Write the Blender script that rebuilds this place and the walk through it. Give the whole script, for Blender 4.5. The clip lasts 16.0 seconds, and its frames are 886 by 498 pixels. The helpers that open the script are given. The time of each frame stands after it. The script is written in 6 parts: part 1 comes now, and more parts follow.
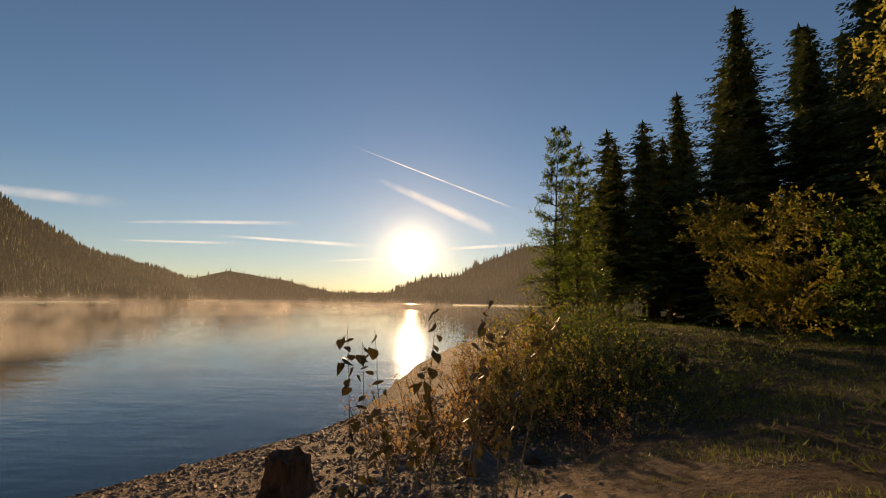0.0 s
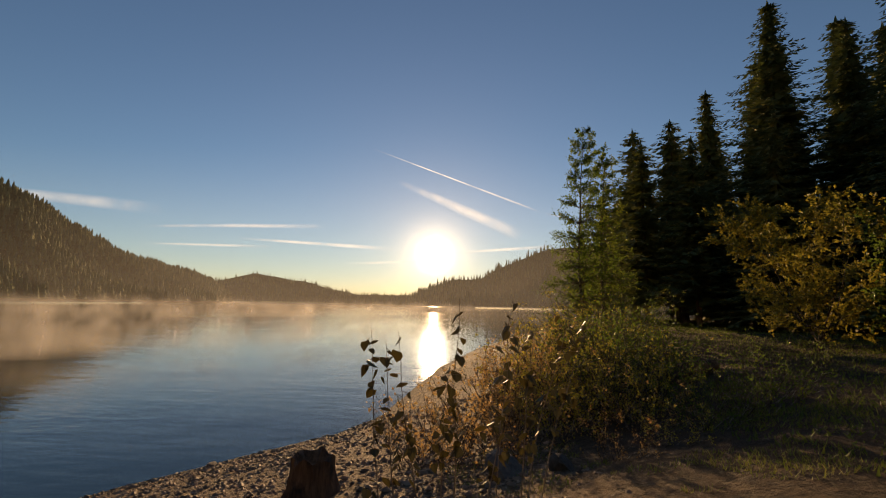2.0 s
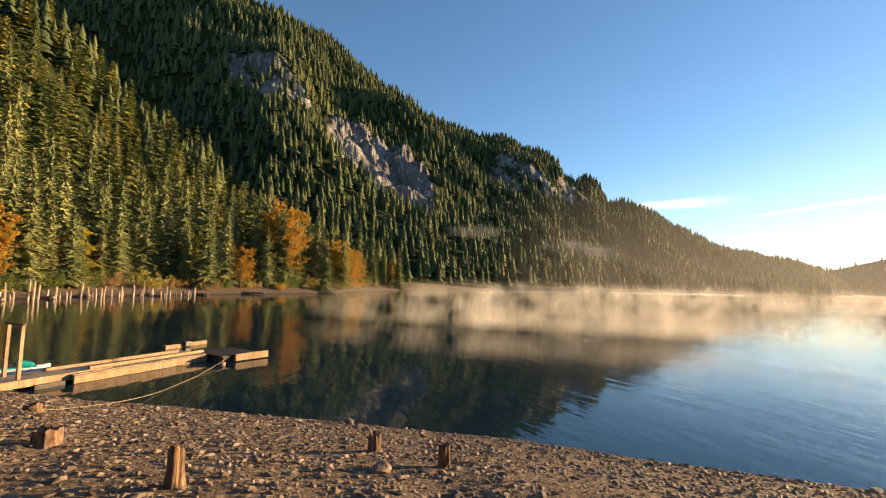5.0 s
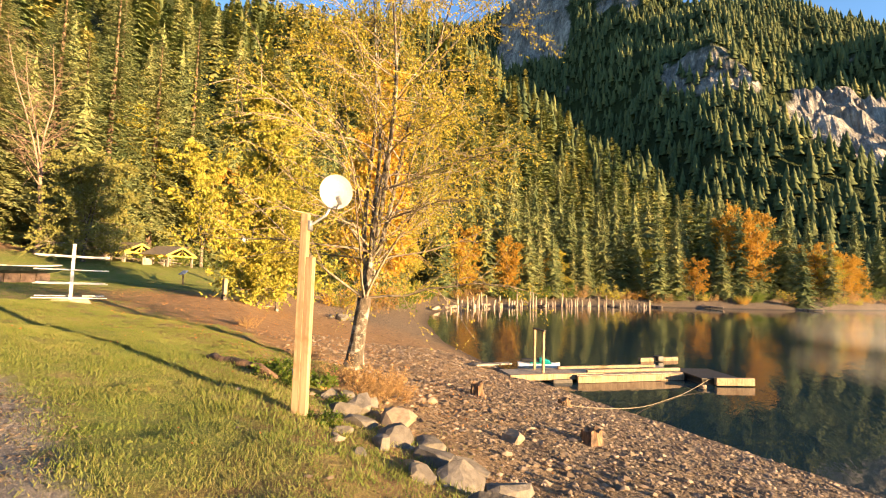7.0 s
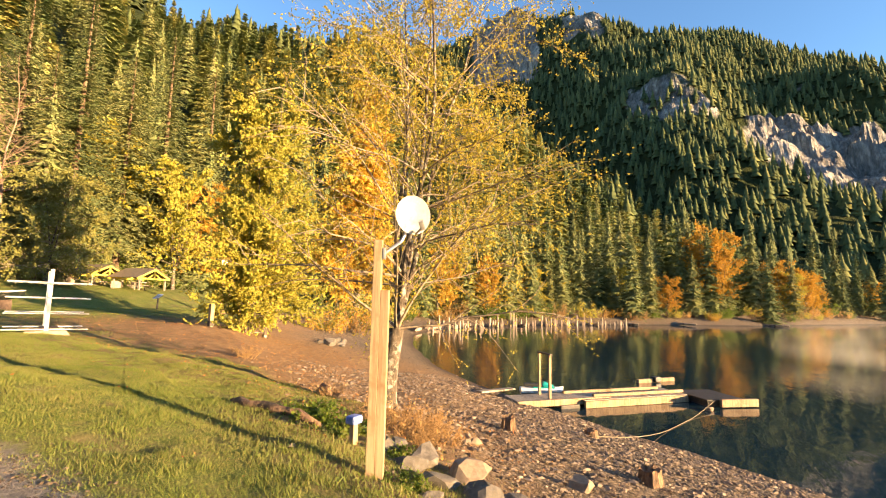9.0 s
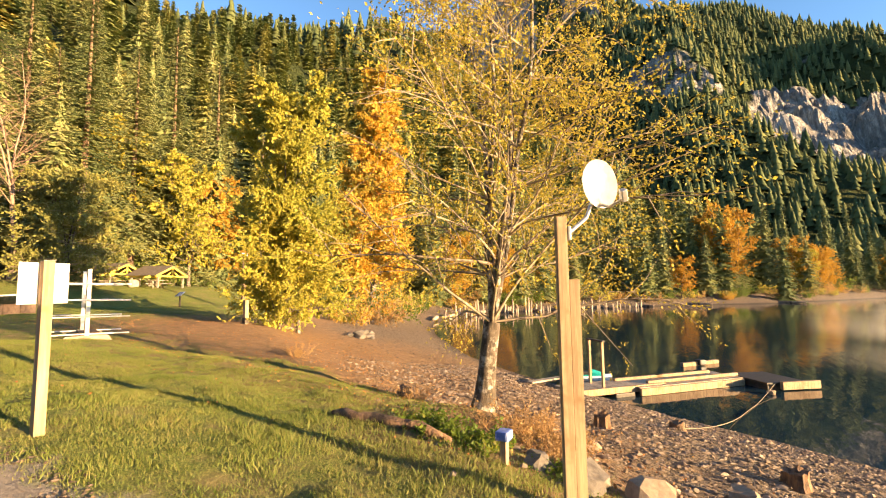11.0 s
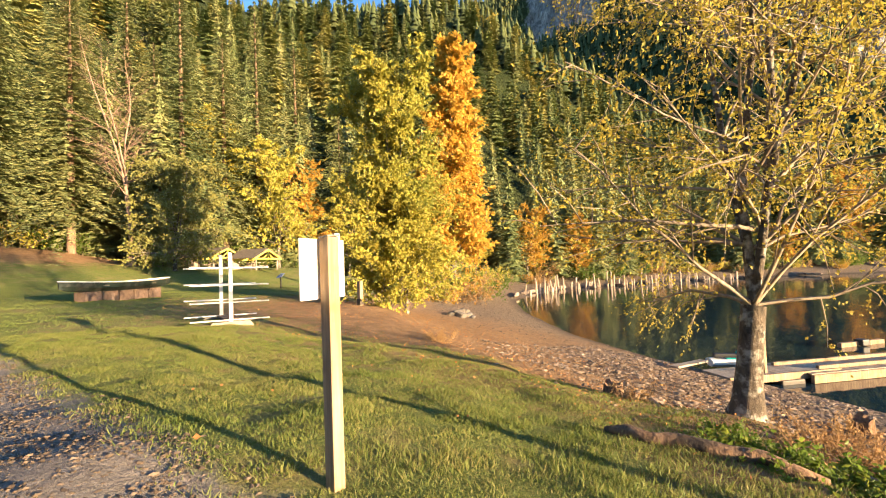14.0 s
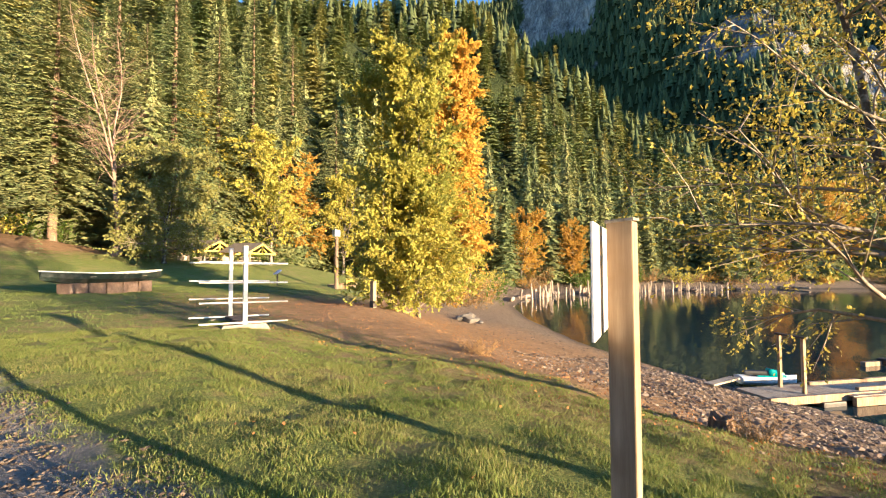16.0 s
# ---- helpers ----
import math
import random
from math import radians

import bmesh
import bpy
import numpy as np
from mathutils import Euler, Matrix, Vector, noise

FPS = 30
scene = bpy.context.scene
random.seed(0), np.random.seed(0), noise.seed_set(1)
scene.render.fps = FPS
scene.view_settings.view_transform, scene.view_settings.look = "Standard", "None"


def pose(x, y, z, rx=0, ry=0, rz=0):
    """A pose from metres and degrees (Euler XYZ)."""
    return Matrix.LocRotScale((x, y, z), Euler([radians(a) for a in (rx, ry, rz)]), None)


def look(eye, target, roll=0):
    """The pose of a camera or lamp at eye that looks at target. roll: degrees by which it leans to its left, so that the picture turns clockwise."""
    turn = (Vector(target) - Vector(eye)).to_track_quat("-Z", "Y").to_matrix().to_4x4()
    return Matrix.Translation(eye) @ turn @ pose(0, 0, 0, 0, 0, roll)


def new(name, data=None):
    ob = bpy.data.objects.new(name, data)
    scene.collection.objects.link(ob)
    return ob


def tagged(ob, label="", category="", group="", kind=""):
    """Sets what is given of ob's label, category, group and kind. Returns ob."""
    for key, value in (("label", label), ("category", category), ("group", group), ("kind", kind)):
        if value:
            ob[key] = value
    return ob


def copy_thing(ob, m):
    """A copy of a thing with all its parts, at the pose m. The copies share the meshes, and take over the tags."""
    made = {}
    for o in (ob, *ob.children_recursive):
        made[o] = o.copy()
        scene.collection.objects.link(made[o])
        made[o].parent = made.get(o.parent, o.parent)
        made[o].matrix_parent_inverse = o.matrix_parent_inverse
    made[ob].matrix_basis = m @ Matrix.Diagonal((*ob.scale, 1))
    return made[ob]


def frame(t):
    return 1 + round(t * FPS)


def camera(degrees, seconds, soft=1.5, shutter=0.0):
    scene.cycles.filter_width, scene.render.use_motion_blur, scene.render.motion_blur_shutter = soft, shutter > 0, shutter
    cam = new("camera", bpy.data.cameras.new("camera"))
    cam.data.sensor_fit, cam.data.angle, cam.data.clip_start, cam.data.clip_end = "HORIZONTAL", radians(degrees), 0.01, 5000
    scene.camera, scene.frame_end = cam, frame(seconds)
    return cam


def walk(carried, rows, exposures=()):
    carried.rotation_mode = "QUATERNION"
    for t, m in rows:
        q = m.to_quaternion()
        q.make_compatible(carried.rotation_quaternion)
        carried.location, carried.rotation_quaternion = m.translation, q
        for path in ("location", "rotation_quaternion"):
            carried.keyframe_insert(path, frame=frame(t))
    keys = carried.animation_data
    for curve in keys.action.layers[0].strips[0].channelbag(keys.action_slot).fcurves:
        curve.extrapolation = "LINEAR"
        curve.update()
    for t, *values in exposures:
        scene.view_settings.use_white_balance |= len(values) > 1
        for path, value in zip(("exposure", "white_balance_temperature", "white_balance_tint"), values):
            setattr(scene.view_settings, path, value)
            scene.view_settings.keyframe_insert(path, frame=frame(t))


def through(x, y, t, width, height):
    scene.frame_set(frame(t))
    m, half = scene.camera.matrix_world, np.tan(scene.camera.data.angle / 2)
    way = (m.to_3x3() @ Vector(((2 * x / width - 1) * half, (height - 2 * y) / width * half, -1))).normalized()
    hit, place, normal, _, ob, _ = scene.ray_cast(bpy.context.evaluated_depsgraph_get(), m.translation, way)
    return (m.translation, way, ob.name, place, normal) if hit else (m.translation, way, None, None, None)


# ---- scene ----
cam = camera(89.8, 16.0, 1.1)

PATH = [
    (0, (-1.04, 1.898, 4.834), (-1.018, 3.884, 5.076), 0.9),
    (0.5, (-1.043, 1.883, 4.838), (-1.027, 3.867, 5.084), 0.9),
    (1, (-1.052, 1.898, 4.831), (-1.067, 3.882, 5.085), 1.1),
    (1.5, (-1.058, 1.916, 4.829), (-1.107, 3.899, 5.083), 1.2),
    (2, (-1.055, 1.913, 4.833), (-1.133, 3.895, 5.085), 1.2),
    (2.5, (-1.056, 1.923, 4.833), (-1.195, 3.905, 5.068), 1.2),
    (3, (-1.071, 1.943, 4.823), (-1.379, 3.907, 5.045), 1.4),
    (3.5, (-1.092, 1.935, 4.82), (-1.735, 3.817, 5.029), 1.5),
    (4, (-1.15, 1.973, 4.807), (-2.328, 3.58, 4.99), 1.7),
    (4.5, (-1.283, 1.742, 4.785), (-2.918, 2.883, 4.936), 2.2),
    (5, (-1.355, 1.464, 4.801), (-3.23, 2.144, 4.95), 1.8),
    (5.2, (-1.42, 1.345, 4.796), (-3.353, 1.84, 4.94), 2.1),
    (7.3, (-1.578, 0.047, 5.053), (-3.204, -1.109, 5.204), 1.9),
    (7.5, (-1.5, -0.099, 5.056), (-3.137, -1.234, 5.233), 2.4),
    (8, (-1.448, -0.499, 5.113), (-3.145, -1.528, 5.362), 2.8),
    (10.5, (-1.34, -3.102, 5.236), (-3.066, -4.094, 5.436), -0.4),
    (11, (-1.424, -3.682, 5.246), (-3.145, -4.686, 5.42), -0.8),
    (11.5, (-1.387, -4.216, 5.251), (-3.085, -5.261, 5.404), -1.2),
    (12, (-1.419, -4.742, 5.254), (-3.09, -5.832, 5.394), -1.4),
    (12.5, (-1.446, -5.308, 5.3), (-3.095, -6.431, 5.44), -1.4),
    (13, (-1.388, -5.805, 5.354), (-3.018, -6.957, 5.483), -1.6),
    (13.5, (-1.42, -6.368, 5.333), (-3.025, -7.557, 5.435), -2.0),
    (14, (-1.36, -6.906, 5.34), (-2.931, -8.141, 5.415), -2.2),
    (14.5, (-1.378, -7.401, 5.367), (-2.913, -8.682, 5.423), -1.9),
    (15, (-1.467, -7.943, 5.388), (-2.991, -9.237, 5.43), -1.3),
    (15.5, (-1.448, -8.462, 5.418), (-2.997, -9.726, 5.461), -0.7),
    (16, (-1.543, -8.988, 5.403), (-3.151, -10.174, 5.483), -0.2),
]
EXPOSURES = [(0.0, 0.42, 7600, 19), (3.0, 0.38, 7600, 19), (3.5, 0.33, 7500, 18), (4.0, 0.12, 7200, 14), (4.5, 0.25, 7000, 13), (5.0, 1.7, 6800, 12), (5.4, 2.15, 6800, 12), (7.3, 2.55, 6800, 12),
             (12.5, 2.55, 6900, 12), (14.0, 2.55, 6050, 9), (16.0, 2.55, 5450, 8)]
walk(cam, [(t, look(e, g, r)) for t, e, g, r in PATH], EXPOSURES)

# ---- world, sun ----
SUN_AZ, SUN_EL = radians(3.3), radians(6.4)
SUN = Vector((-math.sin(SUN_AZ) * math.cos(SUN_EL), math.cos(SUN_AZ) * math.cos(SUN_EL), math.sin(SUN_EL)))


def build_world():
    world = bpy.data.worlds.new("sky")
    scene.world = world
    world.use_nodes = True
    nt = world.node_tree
    nt.nodes.clear()
    out = nt.nodes.new("ShaderNodeOutputWorld")
    sky = nt.nodes.new("ShaderNodeTexSky")
    sky.sky_type, sky.sun_disc = "NISHITA", False
    sky.sun_elevation, sky.sun_rotation = radians(8), -SUN_AZ
    sky.air_density, sky.dust_density, sky.ozone_density = 1.0, 0.04, 3.4
    bg = nt.nodes.new("ShaderNodeBackground")
    bg.inputs["Strength"].default_value = 0.085
    nt.links.new(sky.outputs[0], bg.inputs["Color"])
    # the sun's disc and its bright aureole
    coord = nt.nodes.new("ShaderNodeTexCoord")
    dot = nt.nodes.new("ShaderNodeVectorMath")
    dot.operation = "DOT_PRODUCT"
    dot.inputs[1].default_value = SUN
    nt.links.new(coord.outputs["Generated"], dot.inputs[0])
    last = bg.outputs[0]
    for power, strength, colour in ((5600, 30.0, (1, 0.88, 0.66, 1)), (700, 0.8, (1, 0.80, 0.48, 1)), (220, 0.2, (1, 0.76, 0.42, 1)), (60, 0.08, (1, 0.70, 0.38, 1)), (9, 0.028, (1, 0.72, 0.46, 1))):
        up = nt.nodes.new("ShaderNodeMath")
        up.operation = "MAXIMUM"
        up.inputs[1].default_value = 0.0
        nt.links.new(dot.outputs["Value"], up.inputs[0])
        pw = nt.nodes.new("ShaderNodeMath")
        pw.operation = "POWER"
        pw.inputs[1].default_value = power
        nt.links.new(up.outputs[0], pw.inputs[0])
        mul = nt.nodes.new("ShaderNodeMath")
        mul.operation = "MULTIPLY"
        mul.inputs[1].default_value = strength
        nt.links.new(pw.outputs[0], mul.inputs[0])
        glow = nt.nodes.new("ShaderNodeBackground")
        glow.inputs["Color"].default_value = colour
        nt.links.new(mul.outputs[0], glow.inputs["Strength"])
        add = nt.nodes.new("ShaderNodeAddShader")
        nt.links.new(last, add.inputs[0])
        nt.links.new(glow.outputs[0], add.inputs[1])
        last = add.outputs[0]
    nt.links.new(last, out.inputs["Surface"])
    lamp = bpy.data.lights.new("sun", "SUN")
    lamp.energy, lamp.angle, lamp.color = 5.0, radians(0.6), (1.0, 0.68, 0.35)
    ob = new("sun", lamp)
    ob.matrix_world = look(SUN * 100, (0, 0, 0))


build_world()

# ---- materials ----
def nodes_of(name):
    m = bpy.data.materials.new(name)
    m.use_nodes = True
    nt = m.node_tree
    b = next(n for n in nt.nodes if n.type == "BSDF_PRINCIPLED")
    return m, nt, b


def noise_node(nt, scale, detail=5.0, rough=0.6, stretch=(1, 1, 1), space="Object"):
    co = nt.nodes.new("ShaderNodeTexCoord")
    mp = nt.nodes.new("ShaderNodeMapping")
    mp.inputs["Scale"].default_value = stretch
    tx = nt.nodes.new("ShaderNodeTexNoise")
    tx.inputs["Scale"].default_value, tx.inputs["Detail"].default_value, tx.inputs["Roughness"].default_value = scale, detail, rough
    nt.links.new(co.outputs[space], mp.inputs[0])
    nt.links.new(mp.outputs[0], tx.inputs["Vector"])
    return tx.outputs["Fac"]


def ramp(nt, fac, stops):
    r = nt.nodes.new("ShaderNodeValToRGB")
    while len(r.color_ramp.elements) < len(stops):
        r.color_ramp.elements.new(0.5)
    for e, (pos, col) in zip(r.color_ramp.elements, stops):
        e.position, e.color = pos, (*col, 1)
    nt.links.new(fac, r.inputs[0])
    return r.outputs[0]


def mix(nt, fac, a, b, mode="MIX"):
    n = nt.nodes.new("ShaderNodeMix")
    n.data_type, n.blend_type = "RGBA", mode
    for value, socket in ((fac, n.inputs[0]), (a, n.inputs[6]), (b, n.inputs[7])):
        if isinstance(value, (int, float)):
            socket.default_value = value
        elif isinstance(value, tuple):
            socket.default_value = (*value, 1)
        else:
            nt.links.new(value, socket)
    return n.outputs[2]


def calc(nt, op, a, b=0.0, clamp=False):
    n = nt.nodes.new("ShaderNodeMath")
    n.operation, n.use_clamp = op, clamp
    for value, socket in ((a, n.inputs[0]), (b, n.inputs[1])):
        if isinstance(value, (int, float)):
            socket.default_value = value
        else:
            nt.links.new(value, socket)
    return n.outputs[0]


def relief(nt, b, height, strength=0.5, distance=0.02):
    n = nt.nodes.new("ShaderNodeBump")
    n.inputs["Strength"].default_value, n.inputs["Distance"].default_value = strength, distance
    nt.links.new(height, n.inputs["Height"])
    nt.links.new(n.outputs[0], b.inputs["Normal"])


def attribute(nt, name):
    n = nt.nodes.new("ShaderNodeAttribute")
    n.attribute_name = name
    return n.outputs["Fac"]


def surface(name, dark, light, scale=8.0, rough=0.8, bump=0.4, distance=0.01, stretch=(1, 1, 1), wear=None, wear_scale=1.2, metal=0.0, spread=0.12):
    """Two colours by fine grain, a third by broad stains, relief, and a small change from object to object."""
    m, nt, b = nodes_of(name)
    fine = noise_node(nt, scale, 6, 0.65, stretch)
    col = ramp(nt, fine, [(0.3, dark), (0.7, light)])
    if wear:
        broad = noise_node(nt, wear_scale, 3, 0.6)
        mask = ramp(nt, broad, [(0.5, (0, 0, 0)), (0.66, (1, 1, 1))])
        col = mix(nt, mask, col, wear)
    info = nt.nodes.new("ShaderNodeObjectInfo")
    value = calc(nt, "MULTIPLY_ADD", info.outputs["Random"], 2 * spread)
    value.node.inputs[2].default_value = 1 - spread
    hsv = nt.nodes.new("ShaderNodeHueSaturation")
    nt.links.new(value, hsv.inputs["Value"])
    nt.links.new(col, hsv.inputs["Color"])
    nt.links.new(hsv.outputs[0], b.inputs["Base Color"])
    b.inputs["Roughness"].default_value, b.inputs["Metallic"].default_value = rough, metal
    relief(nt, b, fine, bump, distance)
    return m


def foliage(name, stops, rough=0.55, through=0.35, tint="island", patch=0.25, vary=0.5):
    """Leaves: colour by leaf or clump, with light shining through."""
    m, nt, b = nodes_of(name)
    geo = nt.nodes.new("ShaderNodeNewGeometry")
    fac = geo.outputs["Random Per Island"] if tint == "island" else attribute(nt, tint)
    if tint == "island":
        info = nt.nodes.new("ShaderNodeObjectInfo")
        fac = calc(nt, "ADD", calc(nt, "MULTIPLY", fac, 0.6), calc(nt, "MULTIPLY", info.outputs["Random"], 0.4))
    broad = noise_node(nt, patch, 2, 0.5)
    fac = calc(nt, "ADD", calc(nt, "MULTIPLY", fac, vary), calc(nt, "MULTIPLY", broad, 1 - vary), True)
    col = ramp(nt, fac, stops)
    nt.links.new(col, b.inputs["Base Color"])
    b.inputs["Roughness"].default_value = rough
    b.inputs["Specular IOR Level"].default_value = 0.25
    if through:
        tr = nt.nodes.new("ShaderNodeBsdfTranslucent")
        nt.links.new(col, tr.inputs["Color"])
        sh = nt.nodes.new("ShaderNodeMixShader")
        sh.inputs[0].default_value = through
        out = next(n for n in nt.nodes if n.type == "OUTPUT_MATERIAL")
        nt.links.new(b.outputs[0], sh.inputs[1])
        nt.links.new(tr.outputs[0], sh.inputs[2])
        nt.links.new(sh.outputs[0], out.inputs["Surface"])
    return m


def ground_material():
    m, nt, b = nodes_of("ground")
    shore, drive, litter = attribute(nt, "shore"), attribute(nt, "drive"), attribute(nt, "litter")
    fine, mid, broad = noise_node(nt, 34, 6, 0.7), noise_node(nt, 2.6, 5, 0.6), noise_node(nt, 0.35, 4, 0.6)
    vor = nt.nodes.new("ShaderNodeTexVoronoi")
    vor.inputs["Scale"].default_value = 13
    co = nt.nodes.new("ShaderNodeTexCoord")
    nt.links.new(co.outputs["Object"], vor.inputs["Vector"])
    sep = nt.nodes.new("ShaderNodeSeparateColor")
    nt.links.new(vor.outputs["Color"], sep.inputs[0])
    gravel = ramp(nt, sep.outputs[0], [(0.0, (0.06, 0.042, 0.028)), (0.5, (0.155, 0.112, 0.073)), (1.0, (0.32, 0.24, 0.165))])
    gravel = mix(nt, 0.35, gravel, ramp(nt, fine, [(0.3, (0.06, 0.045, 0.03)), (0.7, (0.32, 0.24, 0.16))]))
    dirt = ramp(nt, mid, [(0.3, (0.20, 0.11, 0.055)), (0.7, (0.38, 0.23, 0.115))])
    dirt = mix(nt, 0.4, dirt, ramp(nt, fine, [(0.35, (0.07, 0.045, 0.025)), (0.7, (0.36, 0.24, 0.13))]))
    grass = ramp(nt, mid, [(0.25, (0.085, 0.14, 0.025)), (0.55, (0.15, 0.195, 0.04)), (0.8, (0.28, 0.23, 0.09))])
    grass = mix(nt, 0.55, grass, ramp(nt, fine, [(0.36, (0.035, 0.05, 0.01)), (0.64, (0.30, 0.29, 0.08))]))
    tan = ramp(nt, noise_node(nt, 0.75, 5, 0.7), [(0.5, (0, 0, 0)), (0.68, (0.7, 0.7, 0.7))])
    grass = mix(nt, tan, grass, (0.27, 0.205, 0.09))
    wob = calc(nt, "ADD", shore, calc(nt, "MULTIPLY", calc(nt, "SUBTRACT", broad, 0.5), 7.0))
    wob = calc(nt, "ADD", wob, calc(nt, "MULTIPLY", calc(nt, "SUBTRACT", mid, 0.5), 3.0))
    to_dirt = calc(nt, "DIVIDE", calc(nt, "SUBTRACT", wob, 9.5), 3.0, True)
    to_grass = calc(nt, "DIVIDE", calc(nt, "SUBTRACT", wob, 13.8), 2.0, True)
    col = mix(nt, to_dirt, gravel, dirt)
    col = mix(nt, to_grass, col, grass)
    lit = calc(nt, "MULTIPLY", calc(nt, "ADD", litter, calc(nt, "MULTIPLY", calc(nt, "SUBTRACT", mid, 0.5), 1.6)), 1.5, True)
    lit = calc(nt, "MULTIPLY", lit, calc(nt, "GREATER_THAN", litter, 0.02))
    col = mix(nt, lit, col, dirt)
    dr = calc(nt, "ADD", drive, calc(nt, "MULTIPLY", calc(nt, "SUBTRACT", mid, 0.5), 1.2))
    dr = calc(nt, "MULTIPLY", calc(nt, "SUBTRACT", dr, 0.35), 3.0, True)
    road = mix(nt, 0.5, gravel, (0.36, 0.33, 0.30))
    col = mix(nt, dr, col, road)
    # dark forest soil, deepened so its colour also carries the trees' shade
    shaded_floor = ramp(nt, fine, [(0.3, (0.018, 0.014, 0.01)), (0.7, (0.10, 0.075, 0.05))])
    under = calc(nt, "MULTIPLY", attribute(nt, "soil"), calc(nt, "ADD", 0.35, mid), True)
    col = mix(nt, under, col, shaded_floor)
    wet = calc(nt, "SUBTRACT", 1.0, calc(nt, "DIVIDE", shore, 1.3), True)
    col = mix(nt, calc(nt, "MULTIPLY", wet, 0.65), col, (0.035, 0.03, 0.025))
    nt.links.new(col, b.inputs["Base Color"])
    b.inputs["Roughness"].default_value = 0.92
    b.inputs["Specular IOR Level"].default_value = 0.2
    lump = noise_node(nt, 3.6, 3, 0.55)
    trod = calc(nt, "SUBTRACT", 2.9, calc(nt, "MULTIPLY", to_grass, 2.1))
    relief(nt, b, calc(nt, "ADD", calc(nt, "ADD", calc(nt, "MULTIPLY", vor.outputs["Distance"], -0.5), fine), calc(nt, "MULTIPLY", lump, trod)), 1.0, 0.05)
    return m


def water_material():
    m, nt, b = nodes_of("lake_water")
    b.inputs["Base Color"].default_value = (0.012, 0.028, 0.036, 1)
    b.inputs["Roughness"].default_value = 0.05
    b.inputs["IOR"].default_value = 1.333
    small = noise_node(nt, 1.1, 3, 0.5, (0.5, 1.6, 1))
    big = noise_node(nt, 0.16, 3, 0.5, (0.5, 1.5, 1))
    relief(nt, b, calc(nt, "ADD", small, calc(nt, "MULTIPLY", big, 2.5)), 0.14, 0.12)
    return m


def mountain_material(name, wood, rock, cliff_at=0.55):
    m, nt, b = nodes_of(name)
    fine, mid = noise_node(nt, 0.09, 6, 0.7), noise_node(nt, 0.018, 5, 0.6)
    streak = calc(nt, "ADD", calc(nt, "MULTIPLY", noise_node(nt, 0.05, 6, 0.7, (1, 1, 0.3)), 0.5), calc(nt, "MULTIPLY", noise_node(nt, 0.3, 5, 0.75, (1, 1, 0.22)), 0.5))
    col = ramp(nt, fine, [(0.3, wood[0]), (0.7, wood[1])])
    stone = ramp(nt, streak, [(0.36, rock[0]), (0.5, rock[1]), (0.64, rock[2])])
    face = attribute(nt, "cliff")
    mask = calc(nt, "ADD", face, calc(nt, "MULTIPLY", calc(nt, "SUBTRACT", mid, 0.5), 2.2))
    mask = calc(nt, "MULTIPLY", calc(nt, "SUBTRACT", mask, cliff_at), 6.0, True)
    col = mix(nt, mask, col, stone)
    nt.links.new(col, b.inputs["Base Color"])
    b.inputs["Roughness"].default_value = 0.95
    b.inputs["Specular IOR Level"].default_value = 0.1
    relief(nt, b, calc(nt, "ADD", fine, streak), 1.0, 6.0)
    return m


def mist_material(name, amount, colour=(0.9, 0.88, 0.86), stretch=(1, 1, 1), scale=0.12, lo=0.42, hi=0.75):
    """Water droplets hung in the air: a thin scattering sheet, denser in wisps, fading by the mesh's own 'thick' values."""
    m, nt, b = nodes_of(name)
    nt.nodes.remove(b)
    wisp = noise_node(nt, scale, 4, 0.55, stretch)
    wisp = calc(nt, "DIVIDE", calc(nt, "SUBTRACT", wisp, lo), hi - lo, True)
    dens = calc(nt, "MULTIPLY", calc(nt, "MULTIPLY", wisp, attribute(nt, "thick")), amount, True)
    clear = nt.nodes.new("ShaderNodeBsdfTransparent")
    tr, di = nt.nodes.new("ShaderNodeBsdfTranslucent"), nt.nodes.new("ShaderNodeBsdfDiffuse")
    both, sh = nt.nodes.new("ShaderNodeMixShader"), nt.nodes.new("ShaderNodeMixShader")
    tr.inputs["Color"].default_value = di.inputs["Color"].default_value = (*colour, 1)
    both.inputs[0].default_value = 0.3
    nt.links.new(tr.outputs[0], both.inputs[1])
    nt.links.new(di.outputs[0], both.inputs[2])
    nt.links.new(dens, sh.inputs[0])
    nt.links.new(clear.outputs[0], sh.inputs[1])
    nt.links.new(both.outputs[0], sh.inputs[2])
    nt.links.new(sh.outputs[0], next(n for n in nt.nodes if n.type == "OUTPUT_MATERIAL").inputs["Surface"])
    return m


M_GROUND, M_WATER = ground_material(), water_material()
M_HILL = mountain_material("wooded_hill", ((0.02, 0.03, 0.01), (0.05, 0.06, 0.02)), ((0.05, 0.048, 0.046), (0.20, 0.19, 0.18), (0.46, 0.43, 0.39)), 0.42)
M_NEEDLES = foliage("fir_needles", [(0.15, (0.085, 0.125, 0.05)), (0.5, (0.195, 0.22, 0.082)), (0.85, (0.33, 0.30, 0.115))], 0.7, 0.08, "island", 0.12, 0.6)
M_FOREST = foliage("forest_needles", [(0.1, (0.07, 0.11, 0.042)), (0.5, (0.18, 0.205, 0.062)), (0.9, (0.32, 0.285, 0.08))], 0.8, 0.08, "tint", 0.02, 0.75)
M_FAR_FOREST = foliage("mountain_needles", [(0.1, (0.035, 0.055, 0.02)), (0.5, (0.08, 0.098, 0.032)), (0.9, (0.16, 0.15, 0.045))], 0.85, 0.0, "tint", 0.012, 0.6)
